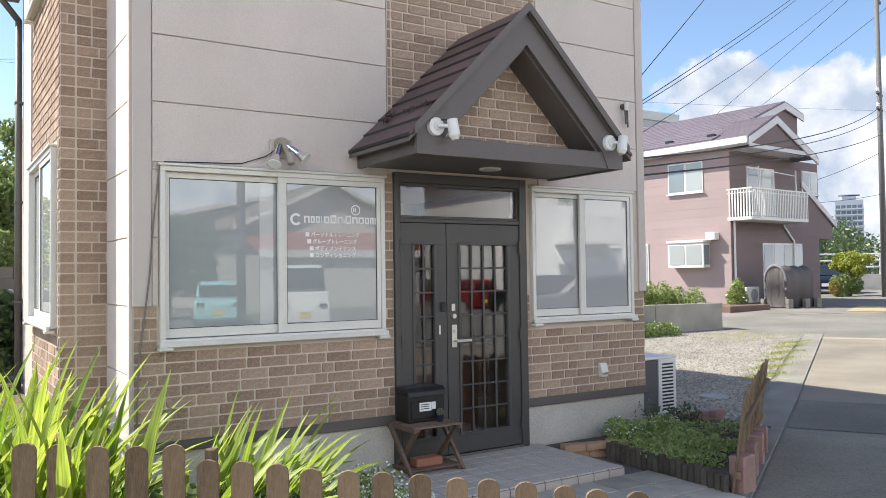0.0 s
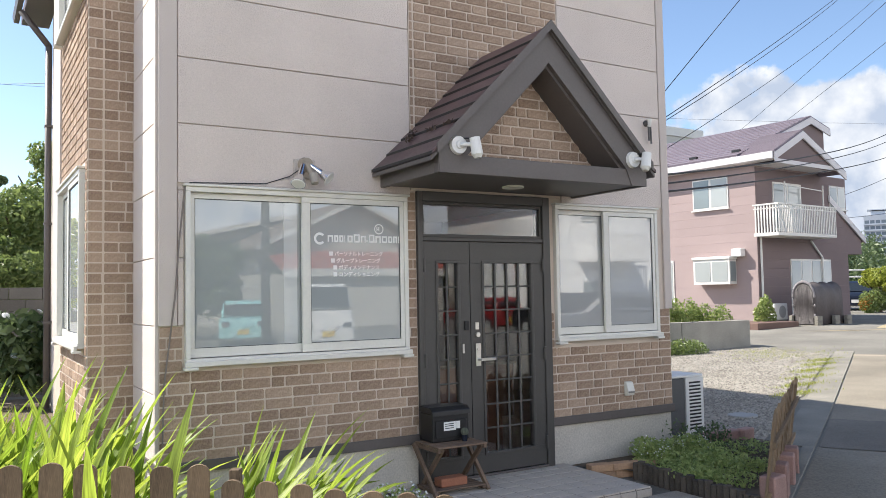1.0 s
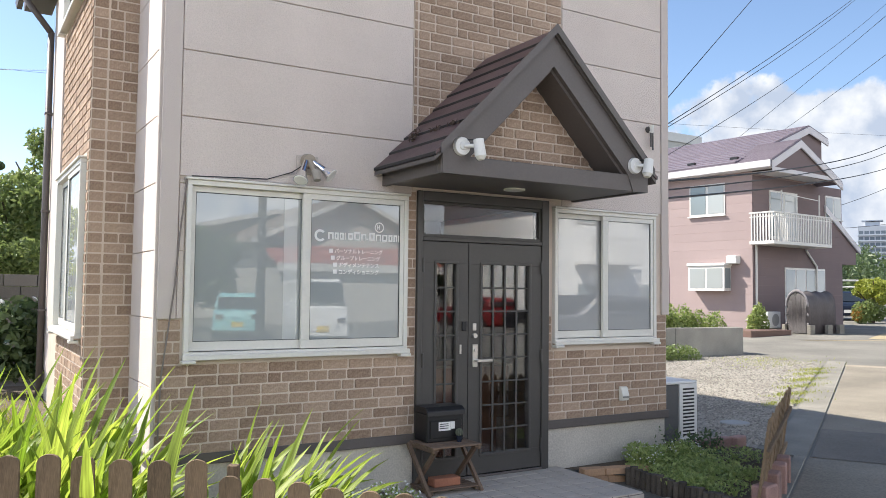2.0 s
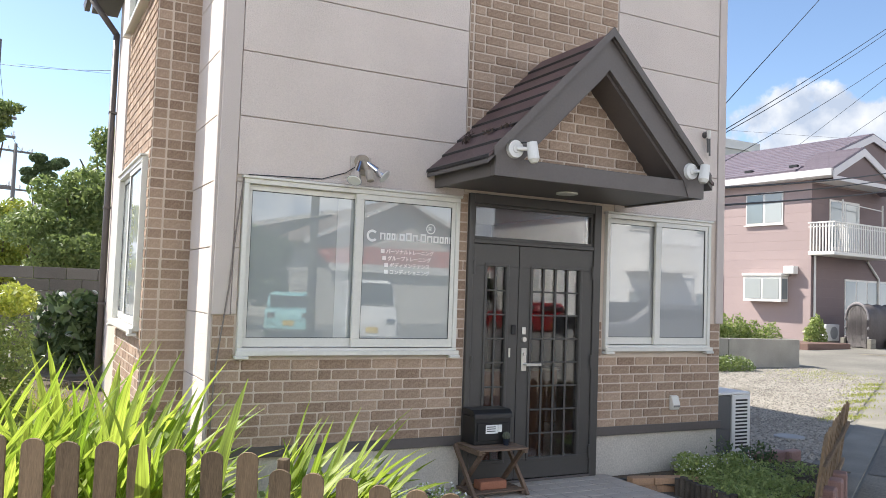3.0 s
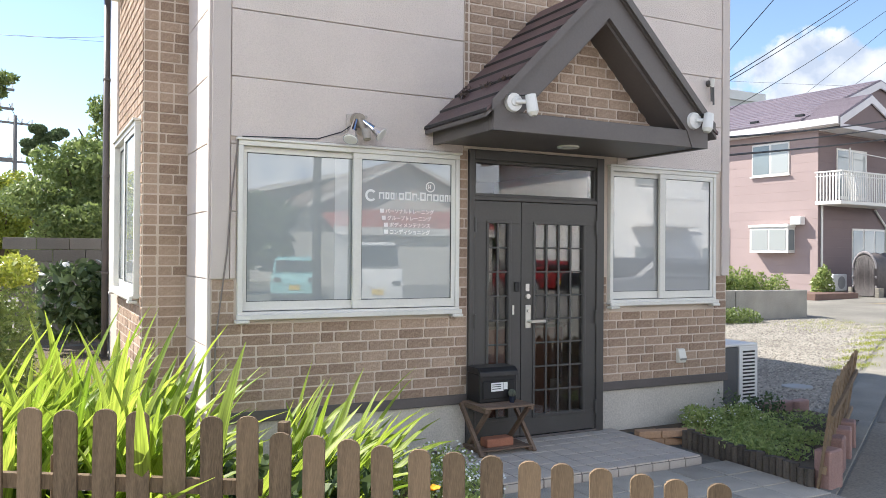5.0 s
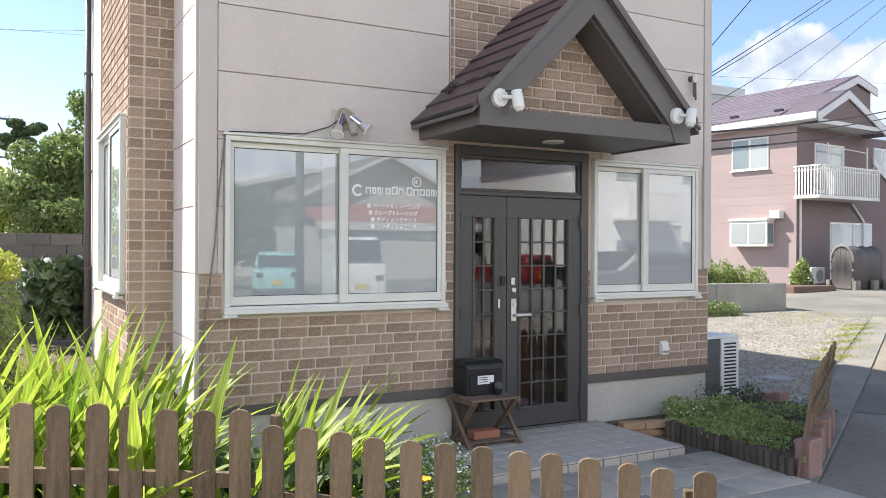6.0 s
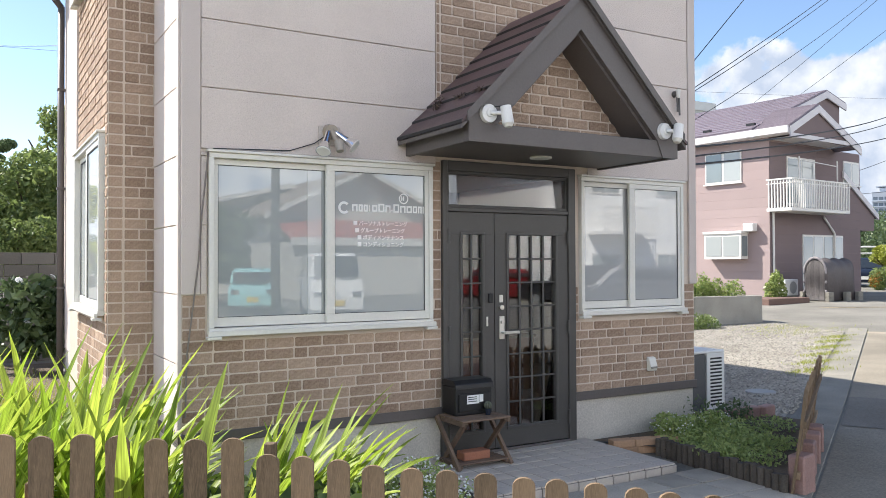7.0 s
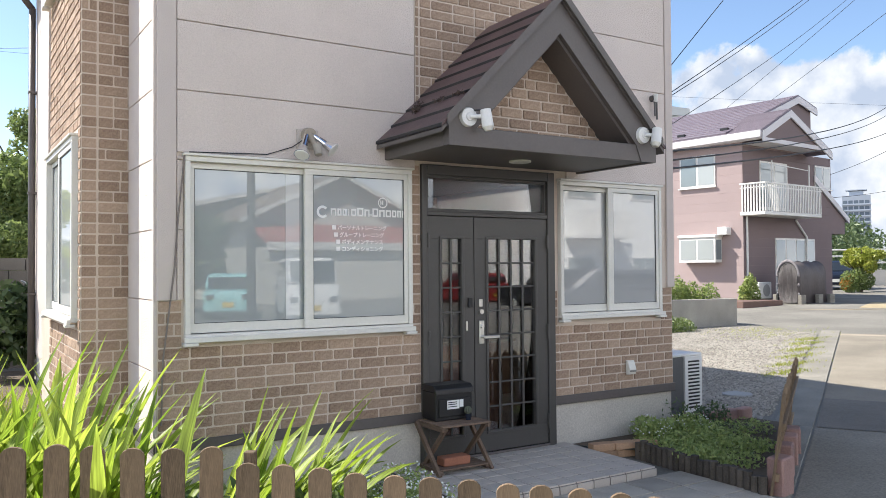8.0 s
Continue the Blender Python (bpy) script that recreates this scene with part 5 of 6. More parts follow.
tower()
fw = thing("far_trees", "dark green wooded edge behind the houses", "trees", (0, 0, 0), kind="stuff")
blobs = []
for k in range(150):
    a = radians(24 + 36 * rt.random())
    d = rt.uniform(70, 100)
    blobs.append(((d * math.cos(a), d * math.sin(a), rt.uniform(1.0, 5.4)), (3.4, 3.4, 2.4)))
for k in range(22):
    a = radians(88 + 50 * rt.random())
    d = rt.uniform(60, 90)
    blobs.append(((d * math.cos(a), d * math.sin(a), rt.uniform(1, 3)), (4.0, 4.0, 2.6)))
leaves("foliage", RNG, blobs, 120000, 0.21, LEAF_DARK, fw)
plant_leaves("garden_tree", "bright green rounded tree beside the road", "tree", (35.6, 16.3, 0.2), cloud(0, 0, 1.55, 0.75, 0.4, 14, 0.40), 7000, 0.07, LEAF_LIME, 51, trunk=limbs(2.2, 0.7, 5, 0.1))
plant_leaves("undergrowth_shrub", "dark green shrub below the roadside tree", "shrub", (35.0, 16.2, 0.2), [((0.35 * k - 0.5, 0.25 * (k % 2), 0.45 + 0.15 * (k % 3)), (0.38, 0.35, 0.45)) for k in range(5)], 2600, 0.07, LEAF_MID, 53)
plant_leaves("flower_shrub", "orange-flowering shrub under the tree", "shrub", (34.1, 16.15, 0.2), [((0.25 * k, 0.05 * k, 0.42 + 0.12 * k), (0.26, 0.24, 0.26)) for k in range(3)], 420, 0.05, leaf_mat("orange_bloom", (0.42, 0.15, 0.02), (0.12, 0.16, 0.03), 0.3), 52)
rail = thing("guard_rail", "white pipe guard rail on a low stone wall", "railing", (47.8, 22.4, 0.2), -32)
part("stone_base", boxes((-7, 9, 0, 0.6, 0, 1.0), bevel=0.03), CONC, rail)
for z in (1.45, 1.85, 2.25):
    part("pipe", rod(bmesh.new(), (-7, 0.3, z), (9, 0.3, z), 0.05), WPAINT, rail)
for k in range(9):
    part("post", rod(bmesh.new(), (-7 + 2 * k, 0.3, 1.0), (-7 + 2 * k, 0.3, 2.3), 0.06), WPAINT, rail)

YELLOW = mat("tactile_yellow", (0.37, 0.30, 0.18), 0.8, var=0.2, scale=2)
sheet("tactile_strip", [(20.3, 9.55), (20.45, 9.25), (29, 1.2), (29.3, 1.5)], 0.008, YELLOW, "faded yellow tactile paving strip", "paving")
sheet("tactile_strip", [(22.3, 8.55), (25.9, 10.2), (26.3, 9.2), (22.8, 7.6)], 0.008, YELLOW, "faded yellow tactile paving square", "paving")
sheet("road_line", [(14.5, 4.62), (14.8, 4.7), (17.0, -0.6), (16.7, -0.7)], 0.008, mat("pale_road_joint", (0.34, 0.29, 0.22), 0.9, var=0.2), "pale worn line across the lane", "road line")


# ---- poles and cables ----
POLEM = mat("pole_concrete", (0.15, 0.145, 0.14), 0.8, var=0.12)
CABLE = mat("black_cable", (0.02, 0.02, 0.022), 0.6, var=0.05, bump=0)


def utility_pole(x, y, h, arms, label, rz=20):
    t = thing("utility_pole", label, "utility pole", (x, y, rise(x)), rz)
    part("shaft", rod(bmesh.new(), (0, 0, 0), (0, 0, h), 0.14, 0.09, n=14), POLEM, t, smooth=True)
    for z, w in arms:
        part("crossarm", boxes((-w, w, -0.05, 0.05, z - 0.05, z + 0.05)), POLEM, t)
        for k in (-1, -0.4, 0.4, 1):
            part("insulator", rod(bmesh.new(), (w * k * 0.92, 0, z + 0.05), (w * k * 0.92, 0, z + 0.25), 0.05, 0.035, n=8), WHITE, t)
    return t


utility_pole(35.29, 14.45, 15.5, ((14.3, 0.95), (13.6, 0.9), (9.2, 0.6), (8.5, 0.6)), "grey concrete utility pole with crossarms")
utility_pole(-2.34, 32.5, 11.5, ((8.3, 0.85), (7.5, 0.85), (5.4, 0.8)), "grey utility pole with crossarms beyond the trees")
utility_pole(-1.58, 41.9, 8.6, ((8.2, 0.9), (6.2, 0.9)), "grey utility pole with crossarms beyond the trees")
utility_pole(19.6, 5.3, 15.2, ((14.6, 0.9), (13.4, 0.9), (11.6, 0.5)), "grey concrete utility pole at the lane corner")
for p, q, d, r in (((4.73, 0.11, 3.36), (19.6, 5.3, 14.15), 0.0, 0.0045), ((4.73, 0.12, 3.15), (19.6, 5.3, 10.56), 0.15, 0.0045), ((4.73, 0.12, 3.12), (19.6, 5.3, 10.75), 0.28, 0.004), ((4.73, 0.13, 2.84), (19.6, 5.3, 9.9), 0.25, 0.0035),
                   ((-2.0, 60.0, 17.0), (150.0, 11.0, 19.5), 2.0, 0.010),
                   ((4.73, 0.135, 2.64), (35.29, 14.45, 8.84), 0.35, 0.012), ((4.73, 0.14, 2.55), (35.29, 14.45, 8.45), 0.3, 0.010), ((4.73, 0.145, 2.47), (35.29, 14.45, 7.6), 0.2, 0.012),
                   ((35.29, 14.45, 6.8), (28.3, 13.9, 4.9), 0.1, 0.010), ((35.29, 14.45, 4.9), (28.3, 14.4, 4.2), 0.1, 0.010), ((35.29, 14.45, 14.3), (60.0, -2.0, 12.2), 0.5, 0.012), ((36.2, 14.45, 13.6), (64.0, 60.0, 9.0), 0.5, 0.012), ((34.4, 14.45, 14.3), (62.0, 60.0, 9.5), 0.5, 0.012),
                   ((-3.0, 16.0, 6.6), (0.1, 8.6, 5.0), 0.1, 0.005), ((-2.8, 32.5, 8.5), (-3.2, -12.0, 11.5), 0.5, 0.008), ((-2.0, 32.5, 8.5), (-2.4, -12.0, 11.5), 0.5, 0.008),
                   ((-3.0, 32.5, 8.4), (-2.3, 41.9, 8.3), 0.4, 0.012), ((-1.7, 32.5, 7.6), (-0.9, 41.9, 8.3), 0.4, 0.012)):
    tagged(wire("overhead_cable", sag(p, q, d), r, CABLE), "thin black overhead cable", "cable", group="overhead cables")

# ---- clouds far behind everything ----
def cloud_mat(name, height, gain, scale, base, glow):
    m, t, b = shader(name)
    N, L = t.nodes.new, t.links.new
    co = N("ShaderNodeTexCoord").outputs["Object"]
    sep = N("ShaderNodeSeparateXYZ")
    L(co, sep.inputs[0])
    no, no2 = N("ShaderNodeTexNoise"), N("ShaderNodeTexNoise")
    no.inputs["Scale"].default_value, no.inputs["Detail"].default_value, no.inputs["Roughness"].default_value = scale, 9, 0.55
    no2.inputs["Scale"].default_value, no2.inputs["Detail"].default_value = scale * 2.2, 6
    L(co, no.inputs["Vector"]), L(co, no2.inputs["Vector"])
    hz = N("ShaderNodeMath")
    hz.operation = "MULTIPLY_ADD"
    hz.inputs[1].default_value, hz.inputs[2].default_value = -1.0 / height, base
    L(sep.outputs["Z"], hz.inputs[0])
    ad = N("ShaderNodeMath")
    ad.operation = "MULTIPLY_ADD"
    ad.inputs[1].default_value = gain
    L(no.outputs["Fac"], ad.inputs[0]), L(hz.outputs[0], ad.inputs[2])
    mr = N("ShaderNodeMapRange")
    mr.interpolation_type = "SMOOTHSTEP"
    mr.inputs["From Min"].default_value, mr.inputs["From Max"].default_value = 0.0, 0.10
    L(ad.outputs[0], mr.inputs["Value"])
    ramp = N("ShaderNodeMapRange")
    ramp.inputs["From Min"].default_value, ramp.inputs["From Max"].default_value = 0.35, 0.62
    L(no2.outputs["Fac"], ramp.inputs["Value"])
    mx = N("ShaderNodeMix")
    mx.data_type = "RGBA"
    mx.inputs[6].default_value, mx.inputs[7].default_value = (0.50, 0.58, 0.72, 1), (0.98, 0.99, 1.0, 1)
    L(ramp.outputs[0], mx.inputs[0])
    em, tp, ms = N("ShaderNodeEmission"), N("ShaderNodeBsdfTransparent"), N("ShaderNodeMixShader")
    em.inputs["Strength"].default_value = glow
    L(mx.outputs[2], em.inputs["Color"])
    L(mr.outputs[0], ms.inputs[0]), L(tp.outputs[0], ms.inputs[1]), L(em.outputs[0], ms.inputs[2])
    L(ms.outputs[0], t.nodes["Material Output"].inputs["Surface"])
    return m



def cloud_wall(name, a0, a1, radius, top, material, label):
    bm = bmesh.new()
    n = 40
    lo = [bm.verts.new((radius * math.cos(radians(a0 + (a1 - a0) * k / n)), radius * math.sin(radians(a0 + (a1 - a0) * k / n)), -60)) for k in range(n + 1)]
    hi = [bm.verts.new((v.co.x, v.co.y, top)) for v in lo]
    for k in range(n):
        bm.faces.new((lo[k], lo[k + 1], hi[k + 1], hi[k]))
    ob = part(name, bm, material)
    return tagged(ob, label, "clouds", kind="structure")


cloud_wall("backdrop_clouds", -20, 66, 1800, 900, cloud_mat("cumulus", 300, 1.35, 0.0046, 0.70, 0.275), "bank of white cumulus clouds over the houses")
cloud_wall("backdrop_clouds", 66.5, 170, 1800, 600, cloud_mat("low_cloud", 260, 2.0, 0.004, -0.25, 0.32), "thin white clouds low over the trees")
# behind the camera, with glow raised to fill the shaded house front and ground
cloud_wall("backdrop_clouds", 170.5, 339.5, 1800, 1500, cloud_mat("broken_fill_cloud", 800, 2.1, 0.0036, 0.12, 0.62), "broken white cumulus clouds over the lane, glowing as fill light")

# ---- behind the camera: what the windows mirror ----
CREAM = mat("cream_wall", (0.52, 0.50, 0.455), 0.9, var=0.06, scale=0.8)
OROOF = mat("tan_roof", (0.27, 0.21, 0.17), 0.7, var=0.15, scale=1)
RROOF = mat("red_roof", (0.38, 0.10, 0.08), 0.6, var=0.12, scale=1)


def plain_house(x, y, w, d, h, rh, roofm, wallm, label, low=None):
    """A house across the lane, facing the camera's back."""
    t = thing("neighbour_house", label, "house", (x, y, -0.05))
    part("wall", boxes((-w / 2, w / 2, -d, 0, 0, h)), wallm, t)
    part("gable_wall", prism(bmesh.new(), [(-w / 2, h), (w / 2, h), (0, h + rh)], -d, 0.0, "y"), wallm, t)
    for s in (-1, 1):
        part("roof_slope", prism(bmesh.new(), [(0, h + rh + 0.22), (s * (w / 2 + 0.7), h - 0.05), (s * (w / 2 + 0.7), h - 0.20), (0, h + rh + 0.05)], -d - 0.6, 0.8, "y"), roofm, t)
        part("bargeboard", prism(bmesh.new(), [(0, h + rh + 0.2), (s * (w / 2 + 0.7), h - 0.07), (s * (w / 2 + 0.7), h - 0.30), (0, h + rh - 0.03)], 0.81, 0.86, "y"), WPAINT, t)
    if low:
        part("porch_roof", prism(bmesh.new(), [(0.0, low + 0.9), (2.2, low), (2.2, low - 0.12), (0.0, low + 0.75)], -w / 2, w / 2, "x"), RROOF, t, "red lean-to roof")
        part("porch_fascia", boxes((-w / 2, w / 2, 2.2, 2.26, low - 0.35, low)), WPAINT, t)
        part("porch_wall", boxes((-w / 2 + 0.2, w / 2 - 0.2, 0.01, 1.9, 0, low - 0.2)), wallm, t)
    n = max(2, int(w // 3))
    for k in range(n):
        for z in ((h - 1.6,) if low else (0.9, h - 1.7)):
            a = -w / 2 + w * (k + 0.5) / n
            wd = part("window", boxes((a - 0.8, a + 0.8, 0.0, 0.05, z, z + 1.1)), WPAINT, t)
            part("pane", boxes((a - 0.73, a - 0.03, 0.051, 0.058, z + 0.07, z + 1.03)), PWIN, wd)
            part("pane", boxes((a + 0.03, a + 0.73, 0.051, 0.058, z + 0.07, z + 1.03)), PWIN, wd)
    return t


plain_house(15.0, -30.0, 8.4, 9.0, 3.9, 2.0, OROOF, CREAM, "cream house with tan gable and red lean-to roof", low=2.75)
plain_house(13.8, -37.0, 8.0, 9.0, 4.9, 0.8, OROOF, CREAM, "cream house with a low gable behind the parked cars")
plain_house(25.7, -20.5, 11.0, 9.0, 6.2, 1.6, OROOF, mat("white_house_wall", (0.80, 0.79, 0.76), 0.8, var=0.05, scale=0.6), "white two-storey house with a balcony")
white_house = next(o for o in scene.objects if o.name.startswith("neighbour_house") and o["label"].startswith("white"))
part("balcony", boxes((-4.6, -1.6, 0.01, 1.0, 2.75, 2.9), bevel=0.01), WPAINT, white_house)
part("handrail", boxes((-4.6, -1.6, 0.95, 1.0, 3.85, 3.92)), WPAINT, white_house)
for k in range(21):
    part("baluster", boxes((-4.58 + 0.145 * k, -4.53 + 0.145 * k, 0.96, 0.99, 2.9, 3.85)), WPAINT, white_house)
plain_house(46.0, -24.0, 10.0, 9.0, 6.2, 1.6, OROOF, CREAM, "cream two-storey house down the lane")
plain_house(-18.0, -26.0, 12.0, 9.0, 5.6, 1.8, OROOF, CREAM, "cream house beyond the lane")
lot = sheet("parking_lot", [(-22, -11), (40, -11), (40, -28), (-22, -28)], 0.006, mat("pale_concrete_lot", (0.20, 0.19, 0.17), 0.9, var=0.15, scale=0.5), "pale concrete parking lot across the lane", "ground")
plant_leaves("garden_tree", "dark green tree between the neighbouring houses", "tree", (6.2, -24.5, 0), cloud(0, 0, 2.2, 1.3, 1.0, 16, 0.9), 5000, 0.16, LEAF_DARK, 61, trunk=limbs(3.4, 1.2, 5, 0.13))
for x, y, s in ((19.6, -33.0, 62), (22.4, -35.0, 63)):
    plant_leaves("garden_tree", "dark green tree behind the parked cars", "tree", (x, y, 0), cloud(0, 0, 2.2, 1.3, 1.2, 16, 0.9), 4000, 0.16, LEAF_DARK, s, trunk=limbs(3.4, 1.2, 5, 0.13))
utility_pole(6.5, -17.2, 10.5, ((9.8, 0.9), (8.6, 0.8)), "grey concrete utility pole across the lane")


def car(label, at, rz, paint, length=3.4, width=1.48, height=1.55, van=False, plate=(0.75, 0.52, 0.05)):
    t = thing("car", label, "car", at, rz, group="parked cars")
    l = length / 2
    PM = mat("car_paint", paint, 0.25, var=0.03, bump=0, spec=0.6)
    TYRE, GL = BLACK, mat("car_glass", (0.02, 0.025, 0.03), 0.05, var=0.02, bump=0, spec=0.8)
    hood = 0.95 if not van else height * 0.62
    body = part("body", prism(bmesh.new(), [(-l, 0.25), (l, 0.25), (l, 0.7), (l - 0.1, hood - 0.05), (l * 0.45, hood), (-l, hood), (-l - 0.02, 0.6)], -width / 2, width / 2, "y", bevel=0.05), PM, t)
    part("cabin", prism(bmesh.new(), [(-l + 0.03, hood - 0.02), (l * (0.45 if not van else 0.85), hood - 0.02), (l * (0.2 if not van else 0.7), height), (-l + 0.12, height)], -width / 2 + 0.03, width / 2 - 0.03, "y", bevel=0.09), PM, t)
    for v in t.children[-1].data.vertices:
        if v.co.z > hood + 0.1:
            v.co.y *= 1 - 0.16 * (v.co.z - hood - 0.1) / (height - hood)
    part("side_window", boxes((-l + 0.35, l * 0.2, -width / 2 + 0.045, width / 2 - 0.045, hood + 0.06, height - 0.12), bevel=0.02), GL, t)
    part("rear_window", boxes((-l + 0.02, -l + 0.2, -width / 2 + 0.2, width / 2 - 0.2, hood + 0.07, height - 0.16), bevel=0.02), GL, t)
    part("windscreen", prism(bmesh.new(), [(l * (0.46 if not van else 0.86), hood + 0.03), (l * (0.24 if not van else 0.74), height - 0.09), (l * (0.1 if not van else 0.6), height - 0.09), (l * 0.2, hood + 0.03)], -width / 2 + 0.13, width / 2 - 0.13, "y"), GL, t)
    for s in (-1, 1):
        part("tail_light", boxes((-l - 0.03, -l + 0.05, s * (width / 2 - 0.14) - 0.08, s * (width / 2 - 0.14) + 0.08, 0.68, 0.86), bevel=0.02), mat("lamp_red", (0.5, 0.08, 0.06), 0.2, bump=0), t)
        part("headlight", boxes((l - 0.06, l + 0.02, s * (width / 2 - 0.2) - 0.13, s * (width / 2 - 0.2) + 0.13, 0.62, 0.8), bevel=0.03), CHROME, t)
        for x in (-l * 0.66, l * 0.66):
            w = part("wheel", rod(bmesh.new(), (x, s * (width / 2 - 0.16), 0.29), (x, s * (width / 2 + 0.01), 0.29), 0.29, n=22), TYRE, t)
            part("rim", rod(bmesh.new(), (x, s * (width / 2 + 0.011), 0.29), (x, s * (width / 2 + 0.02), 0.29), 0.18, n=18), STEEL, w)
    part("number_plate", boxes((-l - 0.045, -l - 0.028, -0.17, 0.17, 0.42, 0.58)), mat("number_plate", plate, 0.5, bump=0), body)
    part("number_plate", boxes((l + 0.005, l + 0.02, -0.17, 0.17, 0.40, 0.56)), mat("number_plate", plate, 0.5, bump=0), body)
    return t


car("mint green small car with a white roof, parked", (7.0, -21.0, -0.05), 107, (0.30, 0.62, 0.62), height=1.45)
car("white box van parked across the lane", (8.25, -17.4, -0.05), 105, (0.78, 0.78, 0.76), van=True, height=1.9)
car("red small car parked across the lane", (17.4, -22.3, -0.05), 262, (0.24, 0.010, 0.014), height=1.35)
car("black car parked across the lane", (17.9, -17.2, -0.05), 250, (0.012, 0.012, 0.014), length=4.2, width=1.7, height=1.5)
car("dark grey car parked across the lane", (14.9, -11.4, -0.05), 215, (0.06, 0.065, 0.07), length=4.4, width=1.75, height=1.5)
car("dark blue car parked beyond the pink house", (39.4, 19.6, 0.25), 205, (0.012, 0.018, 0.035), length=4.2, width=1.7, height=1.5, plate=(0.68, 0.68, 0.66))

# ---- loose gravel and weeds ----
r = np.random.default_rng(17)
v, f = [], []
oct_v = np.array([(1, 0, 0), (0, 1, 0), (-1, 0, 0), (0, -1, 0), (0, 0, 0.7)])
oct_f = [(0, 1, 4), (1, 2, 4), (2, 3, 4), (3, 0, 4)]
n = 0
while n < 48000:
    u = r.random() ** 1.25
    s, d = 1.0 + 14.0 * u, 0.45 + 7.0 * r.random()
    if s > 12.4 + (d - 0.42) * 1.28:
        continue
    x, y = by_kerb(s, d)
    if x < 4.8 or y > 10.3 - 0.2 * x or y < 0.05 or (x < 5.5 and y < 1.2):
        continue
    size = r.uniform(0.008, 0.026)
    a = r.uniform(0, 6.28)
    c, sn = math.cos(a), math.sin(a)
    q = oct_v * size * r.uniform(0.6, 1.2, 3)
    b0 = len(v)
    for p in q:
        v.append((x + p[0] * c - p[1] * sn, y + p[0] * sn + p[1] * c, rise(x) + 0.011 + p[2]))
    f.extend(tuple(b0 + i for i in t) for t in oct_f)
    n += 1
me = bpy.data.meshes.new("pebbles")
me.from_pydata(v, [], f)
me.materials.append(PEBBLE)
tagged(new("pebbles", me), "loose grey pebbles of the parking lot", "gravel", kind="stuff")


def tufts(name, label, places, n, h, material, seed):
    r = np.random.default_rng(seed)
    v, f = [], []
    for k in range(n):
        cx, cy, w, d = places[r.integers(len(places))]
        x, y = cx + r.normal() * w, cy + r.normal() * d
        a, l = r.uniform(0, 6.28), h * r.uniform(0.5, 1.2)
        dx, dy = math.cos(a) * 0.006, math.sin(a) * 0.006
        ex, ey = r.normal() * l * 0.4, r.normal() * l * 0.4
        b0, z = len(v), rise(x) + 0.01
        v += [(x - dx, y - dy, z), (x + dx, y + dy, z), (x + ex, y + ey, z + l)]
        f.append((b0, b0 + 1, b0 + 2))
    me = bpy.data.meshes.new(name)
    me.from_pydata(v, [], f)
    me.materials.append(material)
    return tagged(new(name, me), label, "grass", kind="stuff")


tufts("weeds", "yellow-green weeds in the gravel", [(*by_kerb(s, 0.55), 0.3, 0.09) for s in (6.5, 7.5, 8.5, 9.5, 10.5, 11.3)] + [(13.8, 5.4, 0.8, 0.35), (14.3, 6.3, 0.6, 0.35)], 2800, 0.042, LEAF_LIME, 71)
tufts("weeds", "pale grass and clover between the hedge and the bay", [(-0.9, 4.2, 0.35, 1.5), (-0.6, 2.6, 0.2, 0.8)], 5000, 0.14, LEAF_LIME, 72)

# dead leaves caught on the canopy roof
rd = np.random.default_rng(81)
litter = leaves("dead_leaves", rd, [((1.837 - 0.07 * k, -0.2 - 0.075 * k, 2.761 - 0.07 * k), (0.03, 0.05, 0.012)) for k in (0, 0.6, 1.0, 1.4)] + [((1.80, -0.2 - 0.12 * k, 2.722), (0.02, 0.06, 0.012)) for k in range(2, 6)], 90, 0.018, mat("dead_leaf", (0.085, 0.062, 0.05), 0.9, island=0.4))
tagged(litter, "dark dead leaves caught on the canopy roof", "leaves", kind="stuff")

# ---- bricks, laid course by course ----
H = PITCH / 6
bb = bmesh.new()
box(bb, -0.1, 0.1, -0.0065, 0.0, -H / 2 + 0.0054, H / 2 - 0.0054)
bmesh.ops.bevel(bb, geom=[e for e in bb.edges if abs(e.verts[0].co.y - e.verts[1].co.y) > 0.004], offset=0.005, segments=2, affect="EDGES")
bmesh.ops.delete(bb, geom=[q for q in bb.faces if q.normal.y > 0.9], context="FACES")
bmesh.ops.bevel(bb, geom=[e for e in bb.edges if all(vv.co.y < -0.004 for vv in e.verts)], offset=0.0045, segments=2, affect="EDGES")
BR = mesh_of("brick", bb, BRICK)


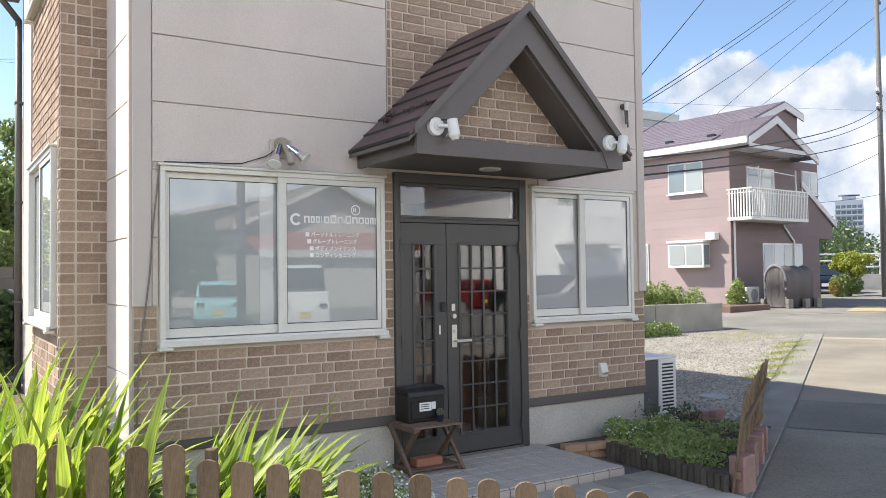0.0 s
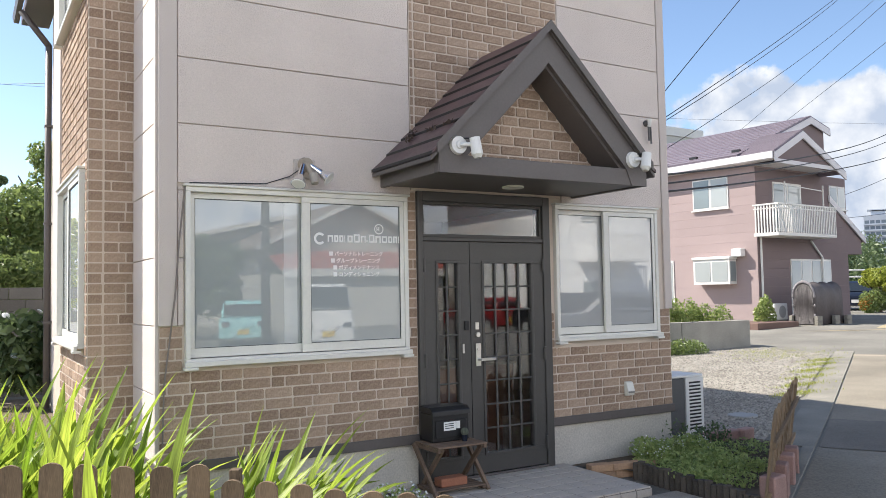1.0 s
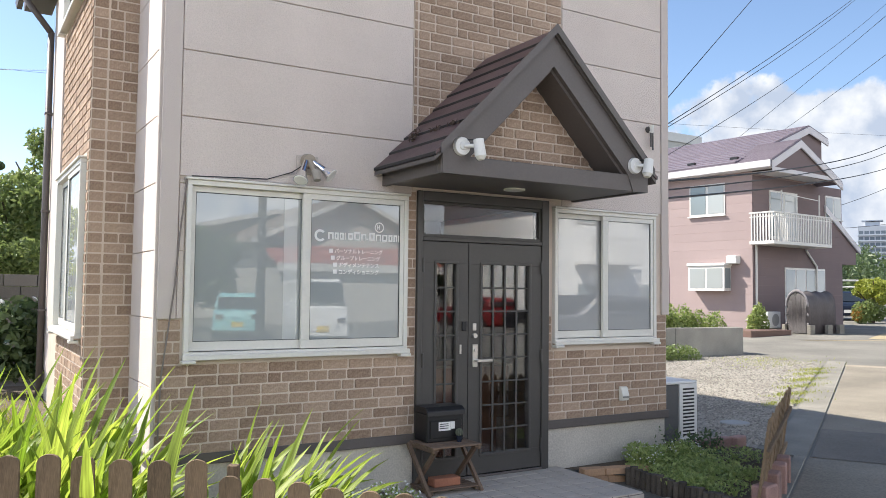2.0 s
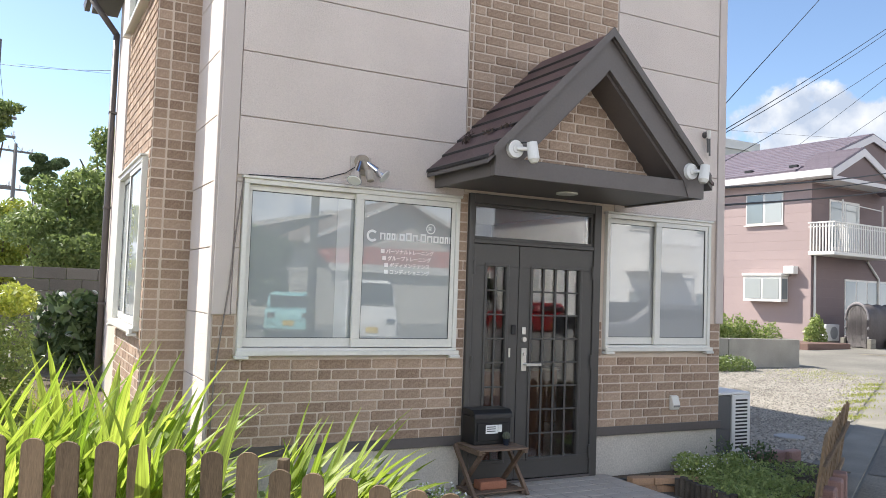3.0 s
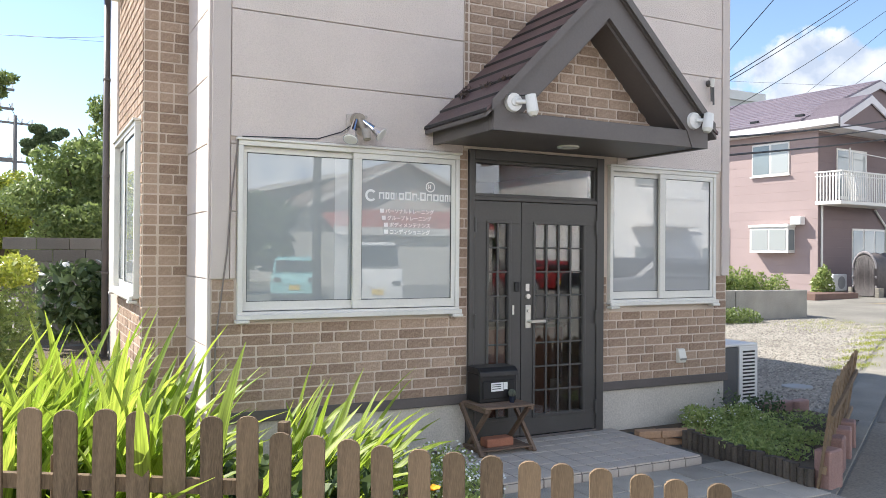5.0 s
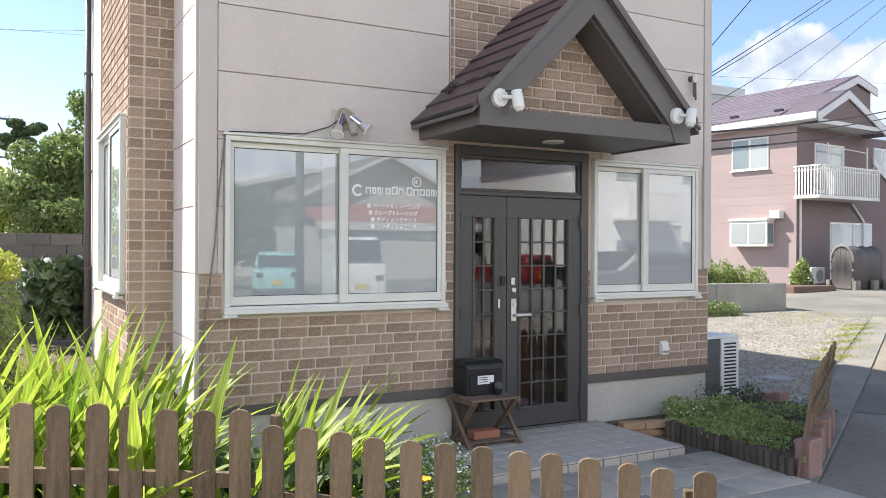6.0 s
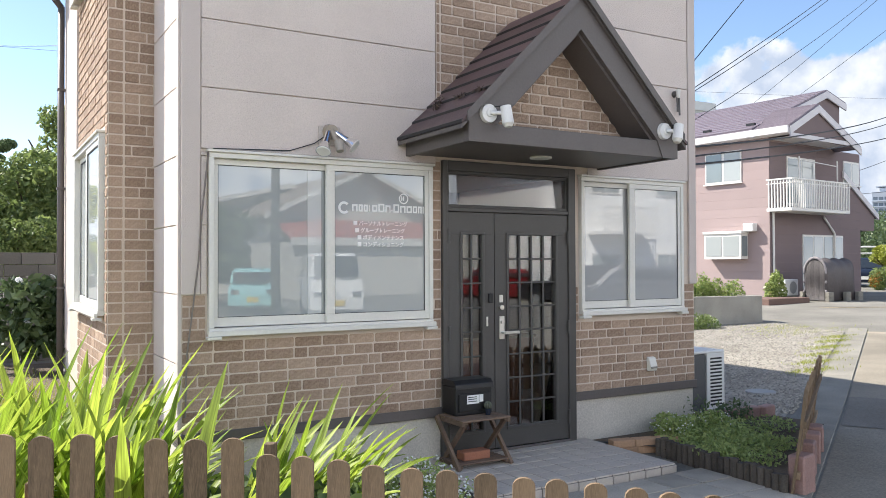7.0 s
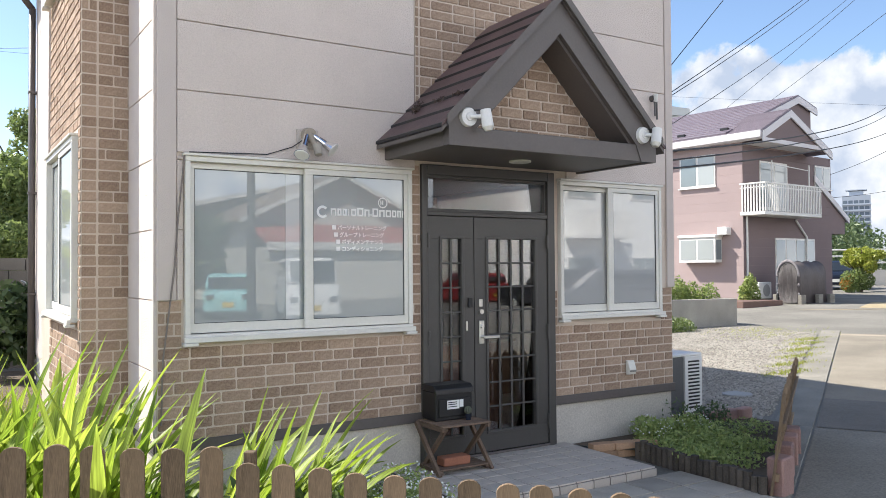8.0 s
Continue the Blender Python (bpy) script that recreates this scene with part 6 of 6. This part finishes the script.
def lay(parent, u0, u1, z0, z1, place, holes=(), clip=None, seed=0):
    """Brick courses over a wall area; place gives the pose of a brick from its middle along the wall and its height."""
    r = random.Random(seed)
    k = 0
    while True:
        zt = Z_BRICK - H * k
        k += 1
        if zt - H / 2 < z0:
            break
    first = math.floor((Z_BRICK - z1) / H)
    for k in range(first, k):
        zc = Z_BRICK - H * (k + 0.5)
        if zc > z1 or zc < z0:
            continue
        a0, a1 = (u0, u1) if clip is None else clip(zc)
        u = a0 - r.choice((0.0, 0.1, 0.05))
        while u < a1:
            w = 0.205 if r.random() < 0.8 else r.choice((0.102, 0.15))
            spans = [(max(u, a0), min(u + w, a1))]
            for h in holes:
                if h[2] - 0.02 < zc < h[3] + 0.02:
                    spans = [q for s in spans for q in ((s[0], min(s[1], h[0])), (max(s[0], h[1]), s[1])) if q[1] - q[0] > 0.0]
            for s in spans:
                if s[1] - s[0] > 0.025:
                    o = part("brick", BR, BRICK, parent)
                    o.matrix_basis = place((s[0] + s[1]) / 2, zc) @ pose(0, r.uniform(-0.001, 0.001), 0) @ Matrix.Diagonal(((s[1] - s[0] - 0.0105) / 0.2, 1, 1, 1))
            u += w


lay(wall_front, 0.0, XE, 0.43, Z_BRICK, lambda u, z: pose(u, 0, z), ((W1[0] - 0.01, W1[1] + 0.012, W1[2] - 0.03, 3), (W2[0] - 0.01, W2[1] + 0.012, W2[2] - 0.03, 3), (DR[0], DR[1], 0, 3)), seed=1)
lay(wall_front, W1[1] + 0.012, DR[0], Z_BRICK, 2.3, lambda u, z: pose(u, 0, z), seed=2)
upper = part("brick_panel", boxes((1.902, 3.40, -0.012, 0.0, 2.338, 6.0)), MORTAR)
tagged(upper, "brick-clad strip of wall above the canopy", "wall", kind="structure")
lay(upper, 1.943, 3.397, 2.47, 4.75, lambda u, z: pose(u, -0.012, z), seed=3)
lay(upper, 1.904, 1.937, 2.47, 4.75, lambda u, z: pose(u, -0.012, z), seed=4)
lay(wall_bay_front, BX, BX + 0.106, 0.3, 4.6, lambda u, z: pose(u, BY0, z), seed=5)
lay(wall_bay_front, BX + 0.11, 0.0, 0.3, 4.6, lambda u, z: pose(u, BY0, z), seed=6)
bay_bricks = new("bay_cladding")
bay_bricks.parent = None
tagged(bay_bricks, "brick cladding on the side of the bay", "wall", kind="structure")
lay(bay_bricks, BY0, 2.56, 0.3, 2.75, lambda u, z: pose(BX, u, z, 0, 0, -90), ((SW[0] - 0.02, SW[1] + 0.02, SW[2] - 0.03, SW[3] + 0.03),), seed=7)
lay(bay_bricks, BY0, 2.56, 2.75, 3.82, lambda u, z: pose(BX, u, z, 0, 0, -90), seed=8)
lay(bpy.data.objects["gable_backing"], CX - 0.75, CX + 0.75, ZF - 0.02, CZ - 0.335, lambda u, z: pose(u, -0.60, z), clip=lambda z: (CX - (CZ - 0.31 - z), CX + (CZ - 0.31 - z)), seed=9)
